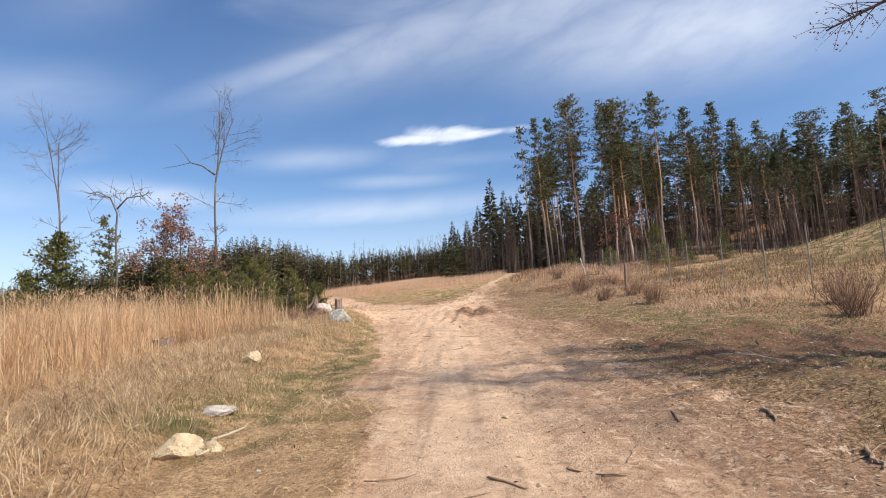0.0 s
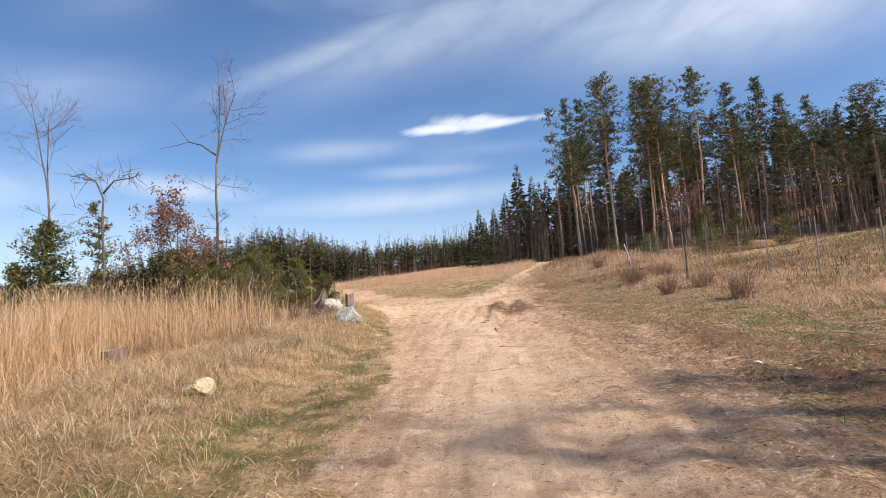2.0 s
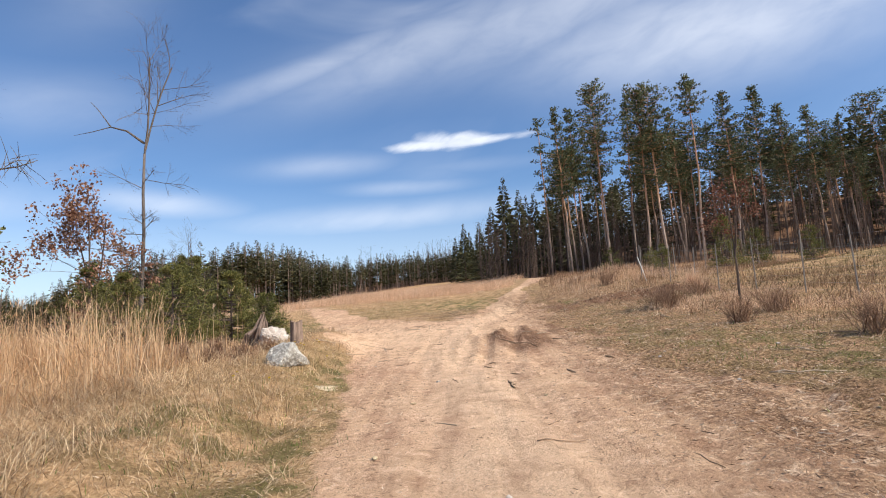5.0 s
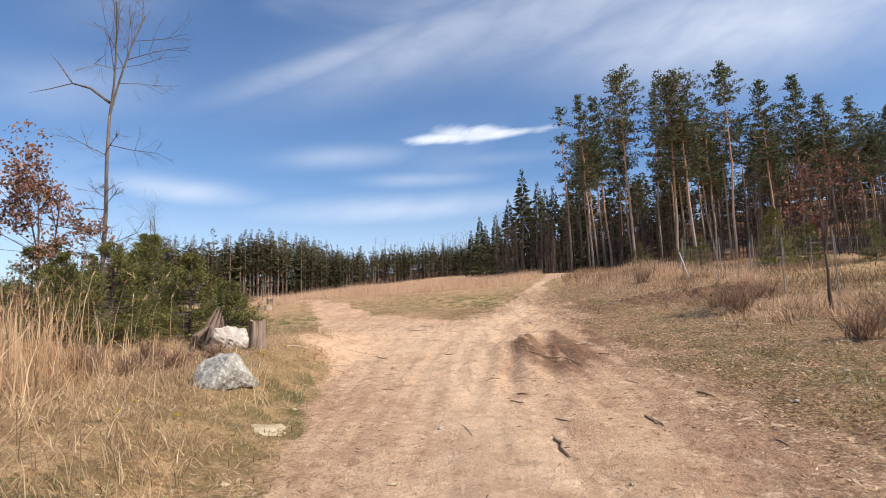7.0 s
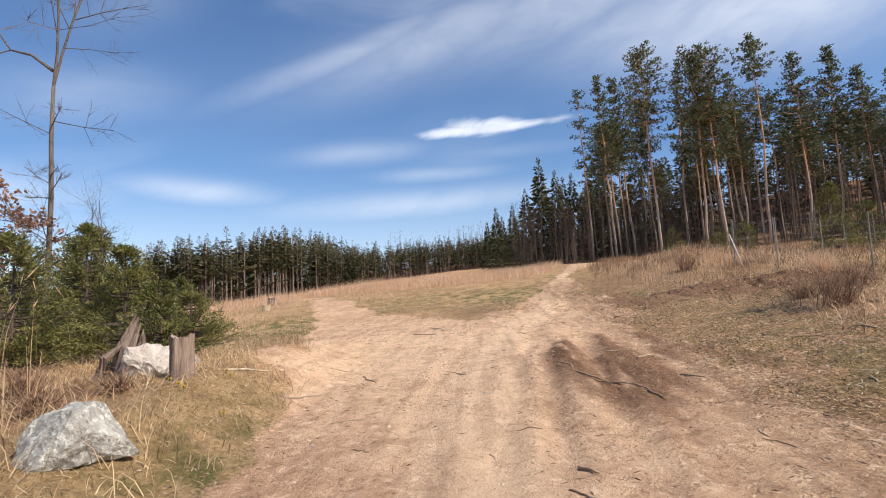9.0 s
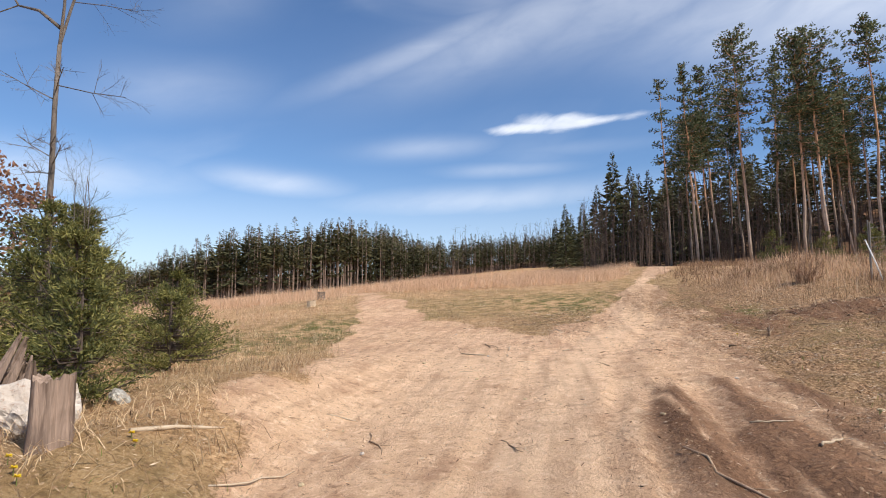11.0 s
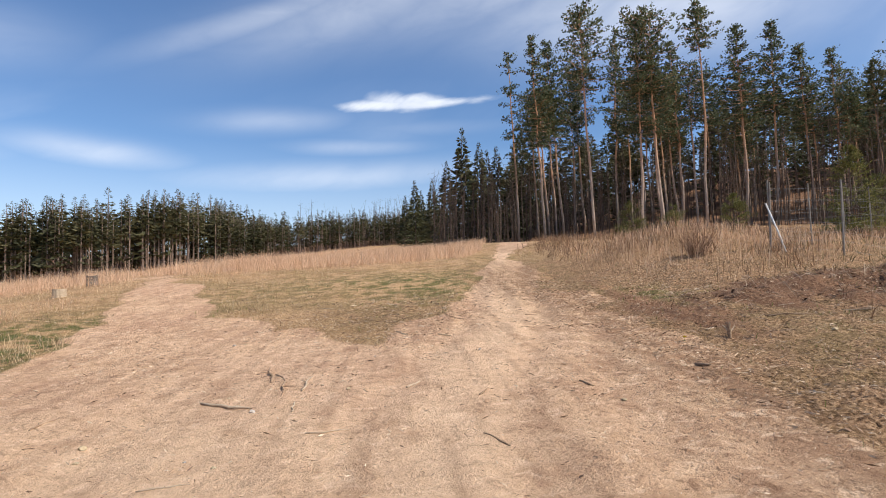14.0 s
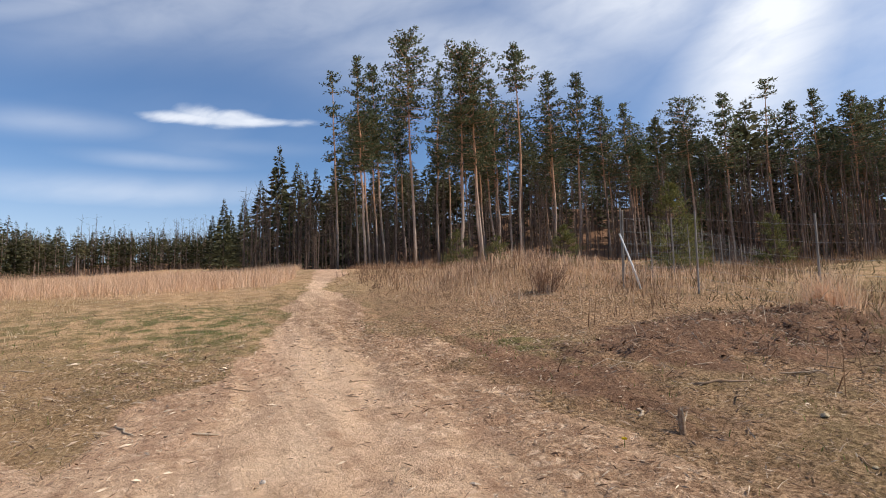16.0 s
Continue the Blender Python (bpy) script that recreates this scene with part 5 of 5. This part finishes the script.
def build_fence():
    t = thing("wire_fence", 8.9, 35.8, "wire mesh fence on thin grey posts round the plantation", "fence", z=0.0)
    t.location = (0, 0, 0)
    r = np.random.default_rng(2)
    side = [(9.8 + 0.12 * math.sin(i * 2.1), 34.6 - 2.45 * i) for i in range(11)]
    back = [(8.9 + 2.25 * i, 35.8 + 1.55 * i) for i in range(17)]
    for row, tall in ((side, 1.8), (back, 1.7)):
        row = ([(8.9, 35.8)] if row is side else []) + row
        tops = []
        for x, y in row:
            z = float(land(x, y))
            h = tall * r.uniform(0.95, 1.06)
            lx, ly = r.normal(0, 0.03, 2)
            b = Buf()
            tube(b, [[x, y, z - 0.2], [x + lx / 2, y + ly / 2, z + h / 2], [x + lx, y + ly, z + h]], [0.021, 0.02, 0.018], 7)
            part("post", b, "post", t)
            tops.append((x, y, z))
        for k in range(7):
            b = Buf()
            u = (0.12, 0.32, 0.52, 0.74, 0.98, 1.25, 1.55)[k]
            pts = []
            for (x0, y0, z0), (x1, y1, z1) in zip(tops[:-1], tops[1:]):
                pts += [[x0, y0, z0 + u], [(x0 + x1) / 2, (y0 + y1) / 2, (z0 + z1) / 2 + u - 0.015]]
            pts.append([tops[-1][0], tops[-1][1], tops[-1][2] + u])
            tube(b, pts, [0.002] * len(pts), 3, False)
            part("wire", b, "wire", t)
        if row[1] == back[1]:
            b = Buf()
            for (x0, y0, z0), (x1, y1, z1) in zip(tops[:-1], tops[1:]):
                for q in np.arange(0.06, 1, 0.11):
                    p = np.array([x0 + (x1 - x0) * q, y0 + (y1 - y0) * q, z0 + (z1 - z0) * q])
                    tube(b, [p + [0, 0, 0.1], p + [0, 0, 1.55]], [0.0014, 0.0014], 3, False)
            tagged(part("wire_netting", b, "wire", t), kind="stuff")
    # white stake that leans against nothing in front of the corner
    p = thing("marker_stake", 8.98, 35.3, "leaning white-painted marker stake in the weeds", "stake")
    b = Buf()
    tube(b, [[0.0, 0, -0.15], [-0.12, 0.15, 0.5], [-0.26, 0.32, 1.16]], [0.019, 0.019, 0.018], 8)
    part("pole", b, "white_paint", p, soft=True)
    b = Buf()
    tube(b, [[-0.26, 0.32, 1.155], [-0.272, 0.335, 1.2]], [0.0205, 0.02], 8)
    part("tip", b, "white_paint", p)


def shrub(x, y, h, seed, label, n=70, mat="brown_bark"):
    t = thing("shrub", x, y, label, "shrub", "low withered shrubs on the bank")
    r = np.random.default_rng(seed)
    stem, fine = Buf(), Buf()
    for i in range(n):
        d = unit(np.array([r.normal(0, 0.45), r.normal(0, 0.45), 1.0]))
        o = np.array([*r.normal(0, 0.16 * h, 2), -0.05])
        l = h * r.uniform(0.55, 1.1)
        p1 = o + d * l * 0.5
        p2 = o + d * l + r.normal(0, 0.06, 3)
        tube(stem, [o, p1, p2], [0.008, 0.006, 0.002], 3, False)
        for k in range(5):
            q = o + (p2 - o) * r.uniform(0.4, 1)
            w = unit(d + r.normal(0, 0.6, 3)) * l * r.uniform(0.12, 0.3)
            tube(fine, [q, q + w], [0.004, 0.0015], 3, False)
    part("stem", stem, mat, t), part("twig_crown", fine, mat, t)


def build_shrubs():
    for i, (x, y, h) in enumerate(((6.1, 25.2, 0.85), (5.7, 20.3, 0.6), (6.3, 17.2, 0.75), (7.2, 21.6, 0.7), (7.6, 10.6, 0.8), (8.6, 12.4, 0.9), (6.6, 27.2, 0.5), (8.3, 28.2, 0.7), (7.4, 36.5, 0.8))):
        shrub(x, y, h, 200 + i, "low leafless reddish-brown shrub", 90, "tuft")
    for i, (x, y, h) in enumerate(((-4.5, 19.5, 0.28), (-5.3, 20.3, 0.36), (-4.2, 20.2, 0.22), (-5.6, 19.2, 0.4), (-4.9, 19.0, 0.25))):
        shrub(x, y, h, 240 + i, "tangled dead brushwood beside the rocks", 120, "tuft")


def stick(x, y, turn, length, rad, seed, pale=False):
    r = np.random.default_rng(seed)
    k, rad = 6, rad * 0.68
    u = np.linspace(-0.5, 0.5, k)
    c, s = math.cos(radians(turn)), math.sin(radians(turn))
    px, py = x + c * u * length, y + s * u * length
    bend = r.normal(0, 0.035 * length, k) * np.array([0.3, 1, 1, 1, 1, 0.3])
    gz = land(px, py)
    base = float(gz.min())
    lift = np.maximum(gz - base, np.polyval(np.polyfit(u, gz - base, 1), u)) + rad * 0.7
    b = Buf()
    tube(b, np.stack([u * length, bend, lift], 1), rad * np.array([0.75, 1.0, 0.95, 0.9, 0.75, 0.35]), 6)
    if length > 0.4:
        tube(b, [[0.1 * length, bend[3], lift[3]], [0.2 * length, bend[3] + 0.12 * length, lift[3] + rad]], [rad * 0.4, rad * 0.15], 4)
    me = b.mesh("stick", True)
    me.materials.append(MAT["pale_stick" if pale else "stick"])
    ob = new("stick", me)
    ob.location, ob.rotation_euler = (x, y, base), (0, 0, radians(turn))
    kind = "pale debarked" if pale else "dark dry"
    tagged(ob, f"{kind} broken stick lying on the bare ground", "stick", "broken sticks on the ground")


def build_sticks():
    first = ((0.38, 4.02, -45, 0.34, 0.016), (0.88, 4.22, -58, 0.15, 0.012), (1.07, 3.96, -43, 0.22, 0.010), (1.35, 4.40, 63, 0.48, 0.012), (2.01, 5.19, -100, 0.32, 0.014),
             (2.73, 5.00, -107, 0.47, 0.025), (2.74, 3.83, -113, 0.37, 0.025), (2.82, 11.98, -140, 0.7, 0.02), (-1.34, 11.81, -4, 0.20, 0.010), (0.60, 13.31, 5, 0.46, 0.010),
             (0.46, 16.20, -87, 0.53, 0.028), (1.40, 16.84, -86, 0.33, 0.018), (0.35, 18.27, -65, 0.24, 0.014), (0.25, 17.89, -51, 0.22, 0.012), (0.62, 17.03, -58, 0.23, 0.012),
             (1.42, 16.76, -86, 0.30, 0.022), (0.86, 21.34, -67, 1.06, 0.018), (2.21, 17.62, -79, 0.27, 0.020))
    then = ((-1.95, 22.39, -65, 0.73, 0.014), (1.09, 20.91, -50, 0.55, 0.014), (1.33, 20.36, -79, 0.69, 0.016), (1.94, 20.81, -63, 0.35, 0.016), (-0.68, 22.29, -63, 0.50, 0.010),
            (-1.41, 28.51, -75, 1.07, 0.016), (1.48, 27.50, -70, 0.20, 0.016), (5.1, 29.9, -25, 0.55, 0.02), (0.05, 31.19, 60, 0.19, 0.018), (-1.60, 29.00, 104, 0.79, 0.022), (2.76, 27.88, -66, 0.18, 0.025))
    light = ((-2.28, 6.03, 87, 1.24, 0.028), (-2.68, 5.4, 100, 0.5, 0.02), (-2.54, 21.26, 63, 0.74, 0.012), (-3.3, 21.3, 66, 0.6, 0.030), (-3.2, 21.5, 58, 0.5, 0.024), (1.84, 22.28, 40, 0.30, 0.020), (-1.49, 20.38, 35, 0.21, 0.008),
             (-1.72, 27.79, -29, 0.61, 0.020), (-0.71, 26.88, 23, 0.34, 0.009), (-1.11, 28.46, 88, 0.59, 0.016), (-0.04, 28.11, 49, 0.21, 0.016), (0.49, 30.87, 0, 0.20, 0.016),
             (-0.13, 31.27, -62, 0.39, 0.014), (3.82, 29.6, 47, 0.4, 0.016))
    for i, row in enumerate(first + then):
        stick(*row, 300 + i)
    for i, row in enumerate(light):
        stick(*row, 400 + i, True)
    r = np.random.default_rng(55)
    for i in range(60):
        y = r.uniform(3, 36)
        x = r.uniform(-3.5, 5.5) if y < 24 else r.uniform(-5, 6.5)
        stick(x, y, r.uniform(0, 180), r.uniform(0.12, 0.4), r.uniform(0.006, 0.013), 500 + i, r.random() < 0.45)
    for i in range(22):
        y = r.uniform(7, 32)
        stick(r.uniform(2.8, 5.6) + 0.04 * y, y, r.uniform(-80, 20), r.uniform(0.3, 1.0), r.uniform(0.010, 0.02), 600 + i, r.random() < 0.5)


def build_litter():
    r = np.random.default_rng(12)

    def flakes(n, x0, x1, y0, y1, keep, lo, hi, b, thick=0.35, up=0.35):
        x, y = scatter(n, x0, x1, y0, y1, keep, r)
        m = len(x)
        l = r.uniform(lo, hi, m) * (0.6 + 0.8 * r.random(m) ** 3)
        a, tilt = r.uniform(0, 6.28, m), r.normal(0, up, m)
        d = np.stack([np.cos(a), np.sin(a), tilt], 1) * l[:, None]
        s = np.stack([-np.sin(a), np.cos(a), r.normal(0, 0.3, m)], 1) * (l * r.uniform(0.12, thick, m))[:, None]
        c = np.stack([x, y, land(x, y) + 0.004 + np.abs(tilt) * l * 0.5], 1)
        up3 = np.array([0, 0, 1.0]) * (l * 0.12)[:, None]
        v = np.stack([c - d / 2, c + s / 2 - d * 0.1, c + d / 2, c - s / 2 + d * 0.1, c + up3], 1).reshape(-1, 3)
        i = np.arange(m)[:, None] * 5
        b.add(v, np.concatenate([i + [0, 1, 4], i + [1, 2, 4], i + [2, 3, 4], i + [3, 0, 4]]))
    b = Buf()
    open_soil = lambda x, y: (1 - 0.8 * zones(x, y)[2]) * (0.12 + 0.88 * smooth(0.42, 0.62, fbm(x, y, 1.1, 3))) * (1 - 0.7 * zones(x, y)[3]) * (1 + 1.0 * smooth(2, 3, x)).clip(0, 1)
    flakes(42000, -3.5, 5.5, 1.5, 20, open_soil, 0.008, 0.038, b)
    flakes(46000, -5, 7, 20, 36, open_soil, 0.009, 0.042, b)
    flakes(12000, -8, 8, 28, 46, open_soil, 0.02, 0.08, b)
    flakes(14000, 2.6, 10, 6, 36, lambda x, y: duff_zone(x, y) * smooth(0.35, 0.6, fbm(x + 2, y, 0.7, 3)), 0.025, 0.09, b, 0.22, 0.25)
    flakes(3200, -2.6, 2.0, 30.5, 36.5, lambda x, y: duff_zone(x, y), 0.04, 0.13, b, 0.18, 0.2)
    # thin splinters and straw bits, thickest on the litter beside the track
    bits = lambda x, y: np.clip(0.22 + 0.9 * duff_zone(x, y), 0, 1) * (0.25 + 0.75 * smooth(0.38, 0.6, fbm(x - 3, y, 0.8, 3))) * (1 - 0.6 * zones(x, y)[3]) * (1 - 0.85 * zones(x, y)[2])
    for n, x0, x1, y0, y1, lo, hi in ((58000, -3.2, 6.0, 1.5, 18, 0.015, 0.075), (56000, -3.5, 7.5, 18, 29, 0.015, 0.075), (38000, -4, 9.0, 29, 37, 0.02, 0.09)):
        x, y = scatter(n, x0, x1, y0, y1, bits, r)
        m = len(x)
        a = r.uniform(0, 6.283, m)
        l = r.uniform(lo, hi, m)
        spikes(b, np.stack([x, y, land(x, y) + r.uniform(0.003, 0.015, m)], 1), unit(np.stack([np.cos(a), np.sin(a), r.normal(0.05, 0.22, m)], 1)), l, l * r.uniform(0.07, 0.2, m), r)
    stuff("wood_chips", b, "litter", "scattered bark bits and pale wood chips on bare soil", "wood chips")
    b = Buf()
    clods = lambda x, y: zones(x, y)[2] ** 1.5 * smooth(0.35, 0.55, fbm(x, y, 0.6, 3))
    flakes(24000, -1, 11, 2, 36, clods, 0.015, 0.05, b, 0.9, 0.45)
    flakes(9000, 4.5, 11, 29, 34.5, clods, 0.025, 0.08, b, 0.9, 0.4)
    stuff("soil_clods", b, "clod", "crumbled dark clods of turned soil", "soil")
    # dead twigs and roots on the soil heap
    b = Buf()
    for i in range(300):
        x, y = r.normal(7.4, 1.6), r.normal(31.0, 0.9)
        z = float(land(x, y))
        d = unit(np.array([r.normal(), r.normal(), r.normal(0.2, 0.35)])) * r.uniform(0.1, 0.4)
        tube(b, [[x, y, z], [x + d[0] * 0.5, y + d[1] * 0.5, z + abs(d[2]) * 0.6 + 0.03], [x + d[0], y + d[1], z + abs(d[2]) * 0.5]], [0.005, 0.004, 0.002], 3, False)
    stuff("root_tangle", b, "litter", "tangle of torn roots and twigs on the soil heap", "roots")


def build_dandelions():
    r = np.random.default_rng(6)
    made = None
    for x, y in ((-3.73, 17.19), (-3.1, 16.82), (-3.6, 16.7), (-3.35, 20.95), (-3.28, 20.9), (-3.5, 20.15), (-3.42, 20.1), (-3.65, 20.25), (-2.9, 19.9), (3.18, 29.04)):
        if made is None:
            made = tagged(new("dandelion"), "yellow dandelion flower in the short grass", "flower", "dandelions in the grass")
            b = Buf()
            tube(b, [[0, 0, -0.01], [0, 0, 0.05]], [0.003, 0.003], 4)
            part("stalk", b, "green", made)
            b = Buf()
            n = 40
            spikes(b, np.tile([0, 0, 0.05], (n, 1)).astype(float), unit(r.normal(0, 1, (n, 3)) * [1, 1, 0.3] + [0, 0, 0.45]), np.full(n, 0.024), np.full(n, 0.011), r)
            part("flower_head", b, "yellow", made)
            made.location = (x, y, float(land(x, y)))
        else:
            copy_thing(made, Matrix.Translation((x, y, float(land(x, y)))))


build_rocks()
build_stumps()
build_fence()
build_shrubs()
build_sticks()
build_litter()
build_dandelions()
